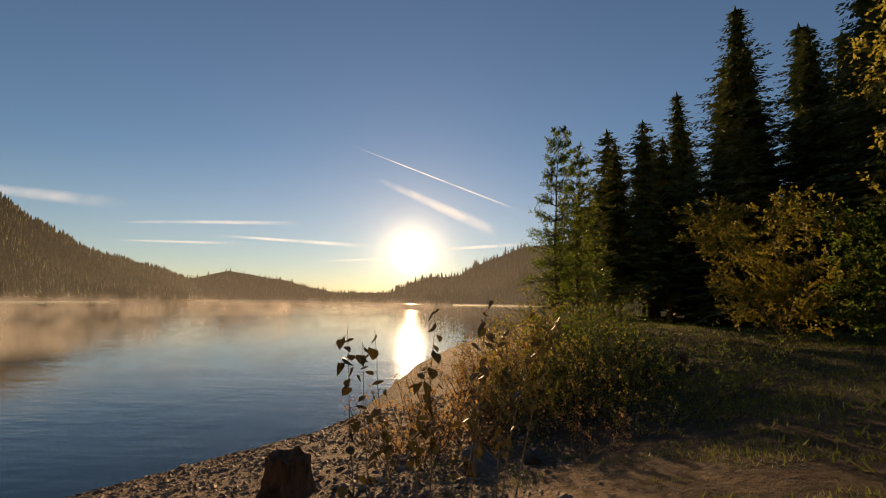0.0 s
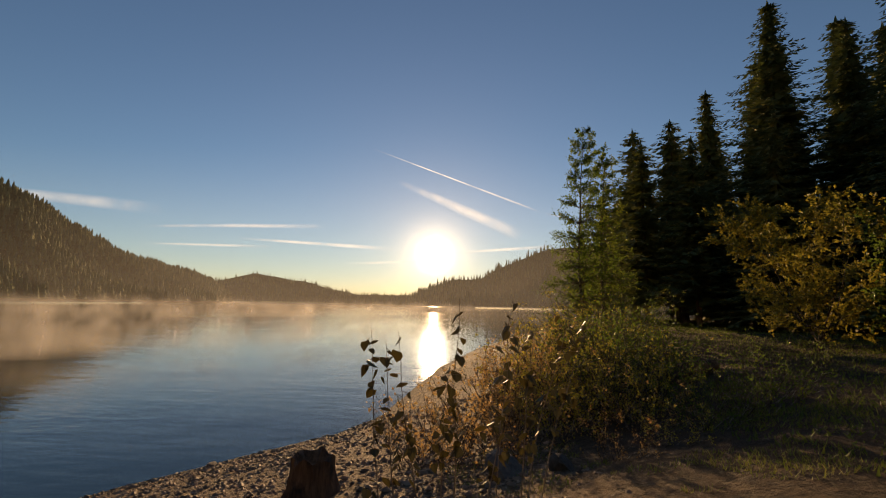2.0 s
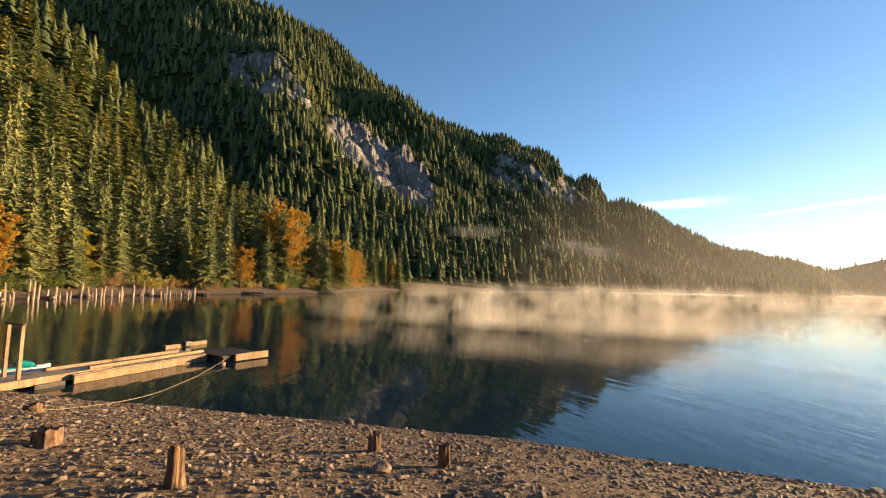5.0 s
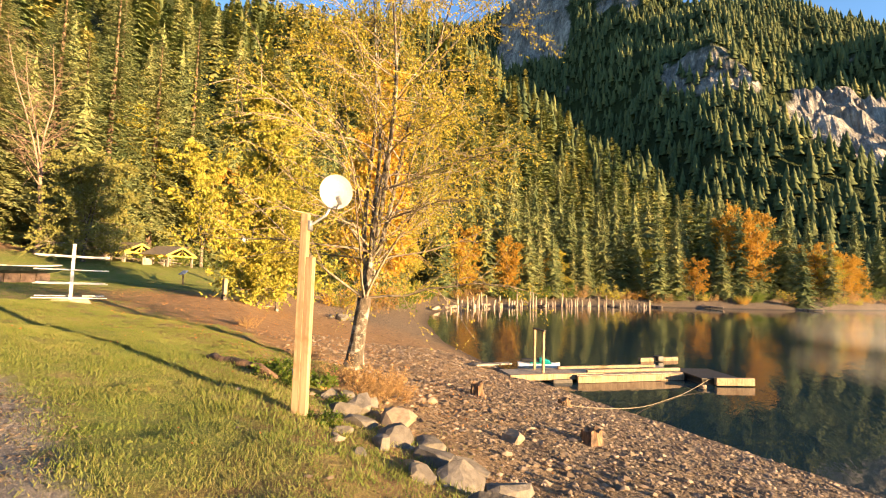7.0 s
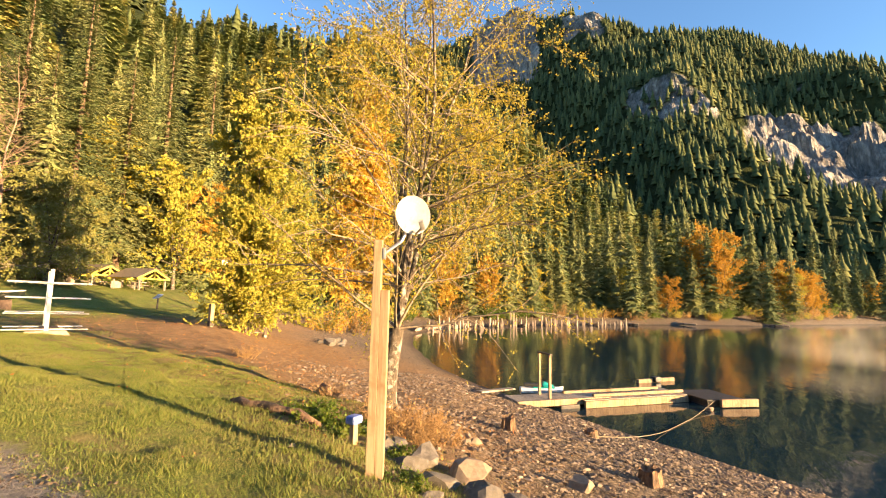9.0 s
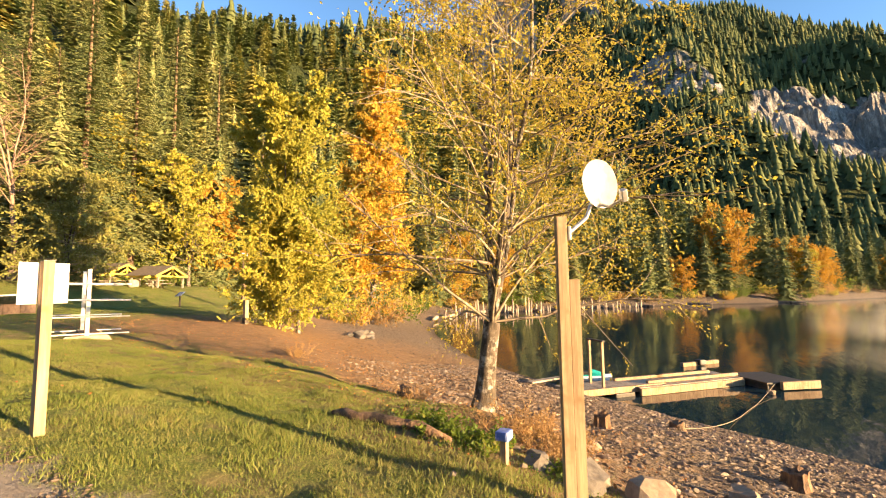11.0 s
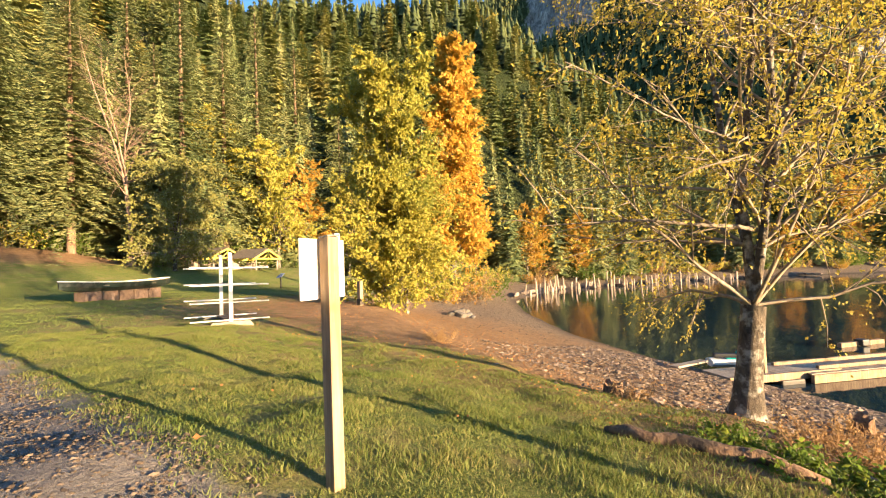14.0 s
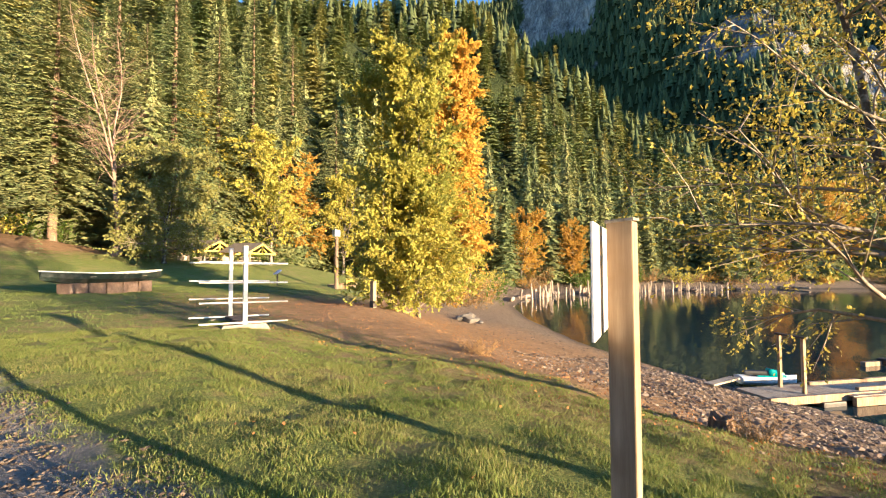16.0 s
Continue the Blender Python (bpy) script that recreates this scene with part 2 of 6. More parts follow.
M_BARK = surface("grey_bark", (0.03, 0.023, 0.016), (0.15, 0.115, 0.08), 11, 0.9, 1.0, 0.05, (1, 1, 0.5), (0.36, 0.33, 0.27), 5.5)
M_FIRBARK = surface("fir_bark", (0.09, 0.055, 0.035), (0.26, 0.17, 0.11), 9, 0.95, 1.0, 0.05, (1, 1, 0.2))

# ---- shape of the land ----
SHORE = [(20, 105), (8, 77), (0.7, 52), (-2.5, 38), (-4.3, 22.3), (-5.5, 19.2), (-8.4, 15.5), (-11, 12), (-14, 8.4), (-16.7, 3.9),
         (-18.4, 0.9), (-20, -1.6), (-21.7, -5), (-24.7, -9.8), (-27, -13.3), (-32, -19.4), (-44.5, -30), (-56, -37.5), (-70, -42),
         (-86, -41), (-98, -34), (-110, -27), (-126, -12), (-146, 12), (-190, 42), (-240, 76), (-349, 184), (-450, 400), (-580, 760), (-700, 1500),
         (-560, 2300), (0, 2400), (350, 1300), (900, 1000), (1000, 90), (180, 46), (70, 68), (36, 96)]


def shore_distance(px, py):
    """Metres to the waterline, positive on land; for arrays."""
    px, py = np.asarray(px, float), np.asarray(py, float)
    best, inside = np.full(px.shape, 1e12), np.zeros(px.shape, bool)
    for (ax, ay), (bx, by) in zip(SHORE, SHORE[1:] + SHORE[:1]):
        dx, dy = bx - ax, by - ay
        k = np.clip(((px - ax) * dx + (py - ay) * dy) / (dx * dx + dy * dy), 0, 1)
        best = np.minimum(best, (px - ax - k * dx) ** 2 + (py - ay - k * dy) ** 2)
        if dy:
            inside ^= ((ay > py) != (by > py)) & (px < ax + (py - ay) / dy * dx)
    return np.sqrt(best) * np.where(inside, -1, 1)


def ripple(x, y, s, seed=0.0):
    """Cheap smooth unevenness between -1 and 1, for arrays."""
    a = np.sin(x * 1.3 * s + 2.1 * np.sin(y * 0.7 * s + seed) + seed) + np.sin(y * 1.7 * s + 1.7 * np.sin(x * 0.9 * s - seed))
    b = np.sin((x + y) * 2.9 * s + seed * 2) * np.sin((x - y) * 2.3 * s - seed)
    return (a * 0.35 + b * 0.3)


def heights(px, py):
    px, py = np.asarray(px, float), np.asarray(py, float)
    d = shore_distance(px, py)
    h = np.interp(d, [-200, -40, 0, 5, 10, 14, 20, 33, 50, 80, 4000], [-9, -5, 0, 1.1, 2.1, 3.15, 3.9, 4.5, 6.0, 7.5, 9])
    east = np.clip((px - 0) / 5, 0, 1) * np.clip((py + 8) / 8, 0, 1)
    h = np.where(h > 3.45, h + east * (np.minimum(h, 3.6) - h), h)
    far = np.clip(d / 6, 0.15, 1)
    h = h + far * (0.10 * ripple(px, py, 0.55) + 0.035 * ripple(px, py, 2.3, 1.0) + 0.014 * ripple(px, py, 6.5, 2.0)) * np.clip(60 / (np.hypot(px, py) + 1), 0, 1)
    h = h + 1.5 * np.clip((-py - 41) / 9, 0, 1) * np.clip((px + 40) / 9, 0, 1)
    h = h + 0.22 * np.exp(-((px + 9.7) / 1.3) ** 2 - ((py + 7.6) / 1.3) ** 2) + 0.3 * np.exp(-((px + 15.5) / 3) ** 2 - ((py + 23) / 3) ** 2)
    h = h + 0.2 * np.exp(-((px + 3.3) / 2.5) ** 2 - ((py + 10) / 3.5) ** 2)
    # the bank above the picnic ground
    h = h + 1.3 * np.exp(-((px + 8) / 7.0) ** 2 - ((py + 57) / 4.0) ** 2)
    return h


def height(x, y):
    return float(heights(np.array([x]), np.array([y]))[0])


def mesh_from(name, verts, faces, material, values=(), smooth=False):
    """One mesh from numpy arrays of corners and of triangles or quads, with named values per corner."""
    me = bpy.data.meshes.new(name)
    verts, faces = np.asarray(verts, np.float32), np.asarray(faces, np.int32)
    n, k = faces.shape
    me.vertices.add(len(verts))
    me.vertices.foreach_set("co", verts.ravel())
    me.loops.add(n * k)
    me.loops.foreach_set("vertex_index", faces.ravel())
    me.polygons.add(n)
    me.polygons.foreach_set("loop_start", np.arange(0, n * k, k, dtype=np.int32))
    me.polygons.foreach_set("use_smooth", np.full(n, smooth))
    for key, data in values:
        me.attributes.new(key, "FLOAT", "POINT").data.foreach_set("value", np.asarray(data, np.float32).ravel())
    me.materials.append(material)
    me.update(calc_edges=True)
    me.validate()
    return me


def grid_faces(nu, nv):
    i = np.arange(nu - 1)[:, None] * nv + np.arange(nv - 1)[None, :]
    return np.stack([i, i + nv, i + nv + 1, i + 1], -1).reshape(-1, 4)


def build_ground():
    u = np.linspace(-1, 1, 350)
    a = np.sinh(u * 6.9) / np.sinh(6.9) * 3600
    px, py = np.meshgrid(a - 6, a - 4, indexing="ij")
    h = heights(px, py)
    d = shore_distance(px, py)
    drive = np.clip((px + 3.25 + 0.6 * np.exp(-((py + 6.5) / 2.2) ** 2)) / 0.9, 0, 1) * np.clip((2.2 + 0.05 * py - px) / 1.0, 0, 1) * np.clip((4 - py) / 2.5, 0, 1)
    # soil: where the point's ground is coloured dark, earth and painted tree shade together
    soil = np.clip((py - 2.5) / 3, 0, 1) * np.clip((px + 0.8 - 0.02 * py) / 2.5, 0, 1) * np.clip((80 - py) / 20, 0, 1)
    litter = np.clip(1.25 - np.hypot((px + 18) / 12, (py + 20) / 13), 0, 1) + np.clip(1.0 - np.hypot((px + 10) / 3.5, (py + 8) / 3.5), 0, 1) + np.clip(1.6 - np.hypot((px + 9) / 10, (py + 57) / 5), 0, 1)
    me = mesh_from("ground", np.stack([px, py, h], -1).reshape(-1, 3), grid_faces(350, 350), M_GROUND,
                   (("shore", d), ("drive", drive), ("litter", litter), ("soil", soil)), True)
    tagged(new("ground", me), "uneven lakeside ground of gravel, leaf litter and grass", "ground", kind="structure")
    bm = bmesh.new()
    bmesh.ops.create_grid(bm, x_segments=40, y_segments=40, size=3600)
    wm = bpy.data.meshes.new("water")
    bm.to_mesh(wm)
    bm.free()
    wm.materials.append(M_WATER)
    tagged(new("water", wm), "calm dark lake with faint ripples and reflections", "lake", kind="structure")


# Hills about the lake: bearing (degrees left of ahead), elevation of the crest, its distance, distance of the foot
RIDGE_WEST = [(124, 31, 860, 480), (116, 31.8, 860, 475), (112, 33.4, 850, 465), (106, 33.6, 780, 440), (100.5, 32.6, 740, 330), (92, 30.4, 720, 250), (87.6, 28.4, 735, 260), (83.4, 26.4, 755, 268),
              (75.4, 22.8, 800, 290), (71.7, 20.7, 820, 300), (65.7, 18.9, 870, 335), (60.1, 16.5, 920, 380), (55.8, 15.4, 950, 420), (54.8, 13.6, 960, 430), (51.7, 13.1, 1000, 480), (49.4, 10.0, 1050, 520), (45.6, 8.9, 1100, 560), (42.7, 6.1, 1150, 600),
              (38.8, 4.7, 1300, 690), (33, 3.1, 1500, 800), (29.5, 2.0, 1600, 950), (27.5, 0.3, 1600, 1300)]
RIDGE_FAR = [(36, 2.2, 2300, 1500), (28.5, 2.4, 2300, 1600), (25, 3.3, 2350, 1700), (19, 2.4, 2450, 2200), (13, 1.1, 2600, 2380), (5, 1.3, 2700, 2400), (-2, 1.3, 2700, 2400)]
RIDGE_EAST = [(8, 0.2, 1700, 1350), (4.9, 1.7, 1700, 1350), (0.9, 3.3, 1650, 1320), (-2.4, 3.6, 1650, 1300), (-7, 5.7, 1600, 1280), (-11, 7.2, 1600, 1250), (-16, 7.6, 1600, 1200), (-40, 6, 1700, 1250), (-75, 5, 1700, 1150)]
HILL_SOUTH = [(84, 1, 300, 172), (92, 5, 330, 160), (101, 13, 360, 146), (108, 18.5, 380, 134), (114, 23, 400, 124), (121, 28, 430, 114), (127, 29.7, 430, 104), (132, 29.5, 430, 98), (142, 28, 420, 88), (152, 28.5, 420, 82), (175, 30, 420, 80), (215, 22, 420, 90), (250, 10, 420, 120)]


def ridge_grid(rows, nu, nv, rough, gully, eye=5.0):
    rows = sorted(rows)
    b, el, far, near = (np.array(c, float) for c in zip(*rows))
    az = np.linspace(b[0], b[-1], nu)
    e, f, n = np.interp(az, b, el), np.interp(az, b, far), np.interp(az, b, near)
    v = np.linspace(0, 1.25, nv)
    rr = n[:, None] + (f - n)[:, None] * v[None, :]
    th = np.radians(az)[:, None]
    px, py = -np.sin(th) * rr, np.cos(th) * rr
    top = (np.tan(np.radians(e)) * f + eye)[:, None]
    rise = np.where(v < 1, v ** 1.05, 1 - (v - 1) * 1.2)[None, :]
    z = top * rise
    nz = np.array([[noise.fractal(Vector((x / gully, y / gully, 0.3)), 0.9, 2.1, 5) for x, y in zip(rx, ry)] for rx, ry in zip(px, py)])
    z = z + nz * rough * np.clip(v * 3, 0, 1)[None, :] * np.clip(1.15 - np.abs(v - 0.55) * 1.5, 0.12, 1)[None, :] * np.clip(top / 120, 0.1, 1)
    return az, v, px, py, z + 3.2 * (1 - v)[None, :]


def build_ridge(name, label, rows, nu, nv, rough, gully, cliff=None):
    az, v, px, py, z = ridge_grid(rows, nu, nv, rough, gully)
    face = np.zeros(px.shape)
    if cliff:
        # rock steps: the slope is gathered into a steep wall with a shelf above and below, fluted by upright clefts
        for ca, cv, wa, wv, lean, depth in cliff:
            off = v[None, :] - cv - lean * (az[:, None] - ca)
            across = np.clip(1.25 - ((az[:, None] - ca) / wa) ** 2 * 1.25, 0, 1)
            ragged = np.array([noise.fractal(Vector((a * 0.35, cv * 30, 0.0)), 0.8, 2.2, 4) for a in az])[:, None]
            off = off - 0.016 * ragged
            k = np.clip(off / wv, -1, 1)
            steep = np.clip(off / (wv * 0.6), -1, 1)
            rise = np.gradient(z, axis=1) / np.gradient(v)[None, :]
            z = z + across * depth * rise * wv * (steep - k) * 0.4 * (np.abs(k) < 1)
            face = np.maximum(face, across * np.clip(2.2 - np.abs(off) / (wv * 0.42), 0, 1) * depth)
        face = np.clip(face, 0, 1.2)
        crag = np.array([[noise.ridged_multi_fractal(Vector((x / 30, y / 30, h / 90)), 0.8, 2.2, 5, 1.0, 2.0) if f > 0.05 else 1.0 for x, y, h, f in zip(rx, ry, rz, rf)] for rx, ry, rz, rf in zip(px, py, z, face)])
        push = np.clip(face * 1.3 - 0.15, 0, 1) * (crag - 1.0)
        r = np.hypot(px, py)
        px, py, z = px - px / r * push * 6, py - py / r * push * 6, z + push * 2.5
    me = mesh_from(name, np.stack([px, py, z], -1).reshape(-1, 3), grid_faces(nu, nv), M_HILL, (("cliff", face),), not cliff)
    tagged(new(name, me), label, "mountain", kind="structure")
    return az, v, px, py, z, face


def cone_trees(px, py, pz, tall, wide, tiers, sides, rng):
    """Many small conifers in one mesh: jagged tiers, apexes and rims shared out of arrays."""
    n = len(px)
    verts, faces, tint = [], [], []
    t = np.arange(tiers) / tiers
    ang = np.arange(sides) / sides * 2 * np.pi
    per = tiers * (sides + 1)
    spin = rng.uniform(0, 6.28, (n, tiers, 1))
    edge = rng.uniform(0.7, 1.2, (n, tiers, sides)) * np.where(np.arange(sides) % 2, 0.8, 1.0) * wide[:, None, None] * (1 - t * 0.93)[None, :, None]
    zz = (0.1 + t[None, :, None] * 0.9 - rng.uniform(0.0, 0.06, (n, tiers, sides)) - np.where(np.arange(sides) % 2, 0.0, 0.018)) * tall[:, None, None]
    rim = np.stack([px[:, None, None] + edge * np.cos(ang + spin), py[:, None, None] + edge * np.sin(ang + spin), pz[:, None, None] + zz], -1)
    tip = np.stack([np.broadcast_to(px[:, None], (n, tiers)), np.broadcast_to(py[:, None], (n, tiers)),
                    pz[:, None] + np.minimum(0.1 + t[None, :] * 0.9 + 1.7 / tiers, 1.0 + 0.02 * t) * tall[:, None]], -1)[:, :, None, :]
    verts = np.concatenate([tip, rim], 2).reshape(-1, 3)
    base = np.arange(n * tiers)[:, None] * (sides + 1)
    k = np.arange(sides)[None, :]
    faces = np.stack([base + 0 * k, base + 1 + k, base + 1 + (k + 1) % sides], -1).reshape(-1, 3)
    tint = np.repeat(np.clip(rng.normal(0.45, 0.22, n), 0, 1), per)
    return verts, faces, tint


def forest_on(name, label, grid, count, tall, tiers, sides, seed, keep=None, crown=0.17, material=None):
    az, v, px, py, z, face = grid
    rng = np.random.default_rng(seed)
    nu, nv = px.shape
    iu, iv = rng.uniform(0, nu - 1.01, count * 3), rng.uniform(0, (nv - 1) / 1.25 * 1.04, count * 3)
    a, b = iu.astype(int), iv.astype(int)
    fu, fv = iu - a, iv - b

    def at(g):
        return (g[a, b] * (1 - fu) + g[a + 1, b] * fu) * (1 - fv) + (g[a, b + 1] * (1 - fu) + g[a + 1, b + 1] * fu) * fv

    x, y, h, bare = at(px), at(py), at(z), at(face)
    r = np.hypot(x, y)
    ok = (bare + rng.uniform(-0.25, 0.2, len(x)) < 0.4) & (rng.uniform(0, 1, len(x)) < r / r.max())
    if keep:
        ok &= keep(x, y)
    x, y, h = x[ok][:count], y[ok][:count], h[ok][:count]
    size = tall * np.clip(rng.normal(1, 0.25, len(x)), 0.5, 1.6)
    verts, faces, tint = cone_trees(x, y, h - 1.0, size, size * crown, tiers, sides, rng)
    me = mesh_from(name, verts, faces, material or M_FOREST, (("tint", tint),), True)
    tagged(new(name, me), label, "forest", kind="stuff")


build_ground()
CLIFFS = [(92.5, 0.475, 8.0, 0.08, 0.004, 0.5), (78.5, 0.385, 8.5, 0.175, 0.007, 1.15), (60, 0.60, 7.0, 0.10, 0.012, 0.6), (53, 0.62, 4.0, 0.14, 0.0, 0.7), (112, 0.84, 5.5, 0.22, 0.0, 1.1), (102, 0.93, 4.5, 0.10, 0.0, 0.7), (70, 0.72, 4.0, 0.07, 0.0, 0.5)]
west = build_ridge("mountain_west", "steep forested mountain with pale grey cliffs above the lake", RIDGE_WEST, 520, 120, 46, 120, CLIFFS)
far = build_ridge("mountain_far", "low distant hills at the head of the lake", RIDGE_FAR, 120, 16, 25, 260)
east = build_ridge("mountain_east", "dark wooded hill across the lake under the sun", RIDGE_EAST, 140, 24, 25, 200)
south = build_ridge("hill_south", "steep hillside covered in sunlit conifers", HILL_SOUTH, 200, 50, 26, 90)
forest_on("mountain_forest", "dense conifers on the mountain", west, 14500, 13.5, 5, 7, 1, None, 0.25, M_FAR_FOREST)
forest_on("east_forest", "far dark conifers along the hill's crest", east, 3500, 20, 3, 5, 2, None, 0.17, M_FAR_FOREST)
forest_on("far_forest", "far conifers on the low hills", far, 1500, 18, 3, 5, 3, None, 0.17, M_FAR_FOREST)
forest_on("hillside_forest", "dense sunlit conifers on the hillside", south, 900, 22, 9, 9, 4, lambda x, y: (np.degrees(np.arctan2(-x, y)) % 360 < 190) & (np.hypot(x, y) > 300), 0.23, M_FAR_FOREST)

# ---- more materials ----
M_WOOD_NEW = surface("fresh_cut_post_wood", (0.17, 0.105, 0.055), (0.44, 0.32, 0.19), 18, 0.8, 0.4, 0.005, (1, 1, 0.06), (0.22, 0.14, 0.07), 3.0)
M_WOOD_GREY = surface("weathered_wood", (0.16, 0.13, 0.10), (0.42, 0.36, 0.28), 18, 0.85, 0.6, 0.01, (1, 1, 0.1), (0.12, 0.10, 0.08), 2.0)
M_DECK = surface("weathered_deck_boards", (0.20, 0.155, 0.11), (0.44, 0.36, 0.26), 9, 0.8, 0.4, 0.01, (1, 1, 1), (0.16, 0.12, 0.09), 1.5)
M_DARKWOOD = surface("wet_dark_timber", (0.02, 0.017, 0.014), (0.07, 0.055, 0.04), 9, 0.6, 0.5, 0.01)
M_STUMP = surface("rotten_stump_wood", (0.07, 0.04, 0.025), (0.30, 0.18, 0.10), 13, 0.95, 1.0, 0.04, (1, 1, 0.15), (0.05, 0.035, 0.025), 3.0)
M_PILING = surface("sunbleached_pilings", (0.22, 0.16, 0.11), (0.48, 0.38, 0.28), 6, 0.9, 0.8, 0.04, (1, 1, 0.15), (0.12, 0.09, 0.07), 1.0, spread=0.25)
M_ROCK = surface("grey_boulder_stone", (0.065, 0.055, 0.045), (0.185, 0.16, 0.13), 7, 0.9, 0.8, 0.03, (1, 1, 1), (0.10, 0.085, 0.07), 1.8, spread=0.3)
M_PALE_ROCK = surface("pale_boulder_stone", (0.17, 0.12, 0.08), (0.31, 0.235, 0.16), 9, 0.9, 0.6, 0.02)
M_WHITE = surface("white_sheet_metal", (0.70, 0.68, 0.64), (0.82, 0.80, 0.77), 4, 0.45, 0.05, 0.002, (1, 1, 1), (0.62, 0.60, 0.55), 3.0)
M_GREY_METAL = surface("galvanised_metal", (0.42, 0.42, 0.42), (0.6, 0.6, 0.6), 12, 0.4, 0.1, 0.002, metal=0.8)
M_WHITEWOOD = surface("white_painted_wood", (0.66, 0.62, 0.55), (0.80, 0.77, 0.70), 10, 0.6, 0.2, 0.004, (1, 1, 0.2), (0.55, 0.5, 0.42), 4.0)
M_CONCRETE = surface("stained_concrete", (0.22, 0.17, 0.13), (0.42, 0.35, 0.27), 9, 0.9, 0.4, 0.01, (1, 1, 1), (0.2, 0.16, 0.13), 1.2)
M_BROWN_BLOCK = surface("brown_stained_block", (0.09, 0.06, 0.045), (0.24, 0.16, 0.115), 7, 0.9, 0.5, 0.015, (1, 1, 1), (0.12, 0.08, 0.06), 1.4)
M_BOAT_GREEN = surface("faded_green_hull_paint", (0.02, 0.035, 0.03), (0.05, 0.075, 0.06), 5, 0.5, 0.2, 0.004, (1, 1, 1), (0.12, 0.12, 0.10), 2.0)
M_YELLOW = surface("yellow_painted_beams", (0.62, 0.46, 0.06), (0.78, 0.60, 0.10), 6, 0.6, 0.1, 0.004)
M_ROOF = surface("brown_roof_sheet", (0.09, 0.07, 0.05), (0.2, 0.16, 0.11), 5, 0.8, 0.3, 0.01)
M_BLUE = surface("blue_plastic", (0.08, 0.14, 0.42), (0.14, 0.22, 0.55), 8, 0.45, 0.1, 0.003, (1, 1, 1), (0.35, 0.4, 0.6), 8.0)
M_TEAL = surface("teal_gelcoat", (0.0, 0.20, 0.20), (0.02, 0.30, 0.28), 4, 0.25, 0.05, 0.002)
M_BLACK = surface("black_vinyl", (0.012, 0.012, 0.013), (0.03, 0.03, 0.03), 20, 0.5, 0.2, 0.003)
M_ROPE = surface("old_mooring_rope", (0.16, 0.12, 0.08), (0.32, 0.26, 0.17), 40, 0.9, 0.6, 0.01)
M_PEBBLE = foliage("beach_pebbles", [(0.0, (0.045, 0.032, 0.023)), (0.45, (0.125, 0.09, 0.06)), (0.8, (0.27, 0.20, 0.14)), (1.0, (0.46, 0.37, 0.27))], 0.75, 0.0, "island", 0.8, 0.8)
M_GRASS = foliage("grass_blades", [(0.15, (0.085, 0.135, 0.026)), (0.5, (0.17, 0.205, 0.042)), (0.85, (0.32, 0.26, 0.11))], 0.6, 0.35, "island", 0.5, 0.55)
M_DRY = foliage("dry_stalks", [(0.2, (0.30, 0.17, 0.07)), (0.8, (0.48, 0.32, 0.14))], 0.7, 0.3)
M_LITTER = foliage("fallen_leaves", [(0.1, (0.16, 0.07, 0.03)), (0.5, (0.38, 0.16, 0.05)), (0.9, (0.45, 0.30, 0.08))], 0.7, 0.15, "island", 0.8, 0.8)
M_YELLOW_LEAF = foliage("yellow_alder_leaves", [(0.15, (0.17, 0.185, 0.035)), (0.45, (0.36, 0.31, 0.05)), (0.9, (0.52, 0.38, 0.055))], 0.5, 0.45, "island", 0.5, 0.65)
M_BIRCH_LEAF = foliage("yellow_green_leaves", [(0.15, (0.24, 0.275, 0.05)), (0.5, (0.44, 0.39, 0.065)), (0.9, (0.60, 0.45, 0.07))], 0.5, 0.4, "island", 0.22, 0.45)
M_GOLD_LEAF = foliage("golden_leaves", [(0.1, (0.55, 0.34, 0.05)), (0.6, (0.66, 0.44, 0.07)), (0.95, (0.72, 0.54, 0.10))], 0.5, 0.4)
M_ORANGE_LEAF = foliage("orange_maple_leaves", [(0.1, (0.36, 0.20, 0.035)), (0.6, (0.50, 0.30, 0.045)), (0.95, (0.55, 0.40, 0.07))], 0.5, 0.4)
M_RED_LEAF = foliage("reddish_brush", [(0.1, (0.28, 0.15, 0.06)), (0.6, (0.45, 0.30, 0.12)), (0.95, (0.52, 0.40, 0.16))], 0.4, 0.65)
M_GREEN_LEAF = foliage("green_shrub_leaves", [(0.1, (0.06, 0.11, 0.02)), (0.6, (0.14, 0.20, 0.03)), (0.95, (0.36, 0.30, 0.05))], 0.45, 0.6)
M_SAPLING = foliage("sapling_leaves", [(0.1, (0.05, 0.045, 0.02)), (0.6, (0.10, 0.085, 0.03)), (0.95, (0.20, 0.14, 0.04))], 0.5, 0.15)
M_BARE_TWIG = surface("reddish_bare_twigs", (0.14, 0.08, 0.055), (0.34, 0.23, 0.16), 14, 0.85, 0.5, 0.01, (1, 1, 0.3), (0.2, 0.13, 0.09), 1.5)
M_OLIVE_LEAF = foliage("olive_leaves", [(0.1, (0.11, 0.13, 0.035)), (0.6, (0.23, 0.22, 0.06)), (0.95, (0.35, 0.28, 0.08))], 0.55, 0.3)
M_TWIG = surface("pale_twigs", (0.15, 0.11, 0.075), (0.38, 0.31, 0.22), 14, 0.85, 0.5, 0.01, (1, 1, 0.3), (0.14, 0.11, 0.08), 1.5)


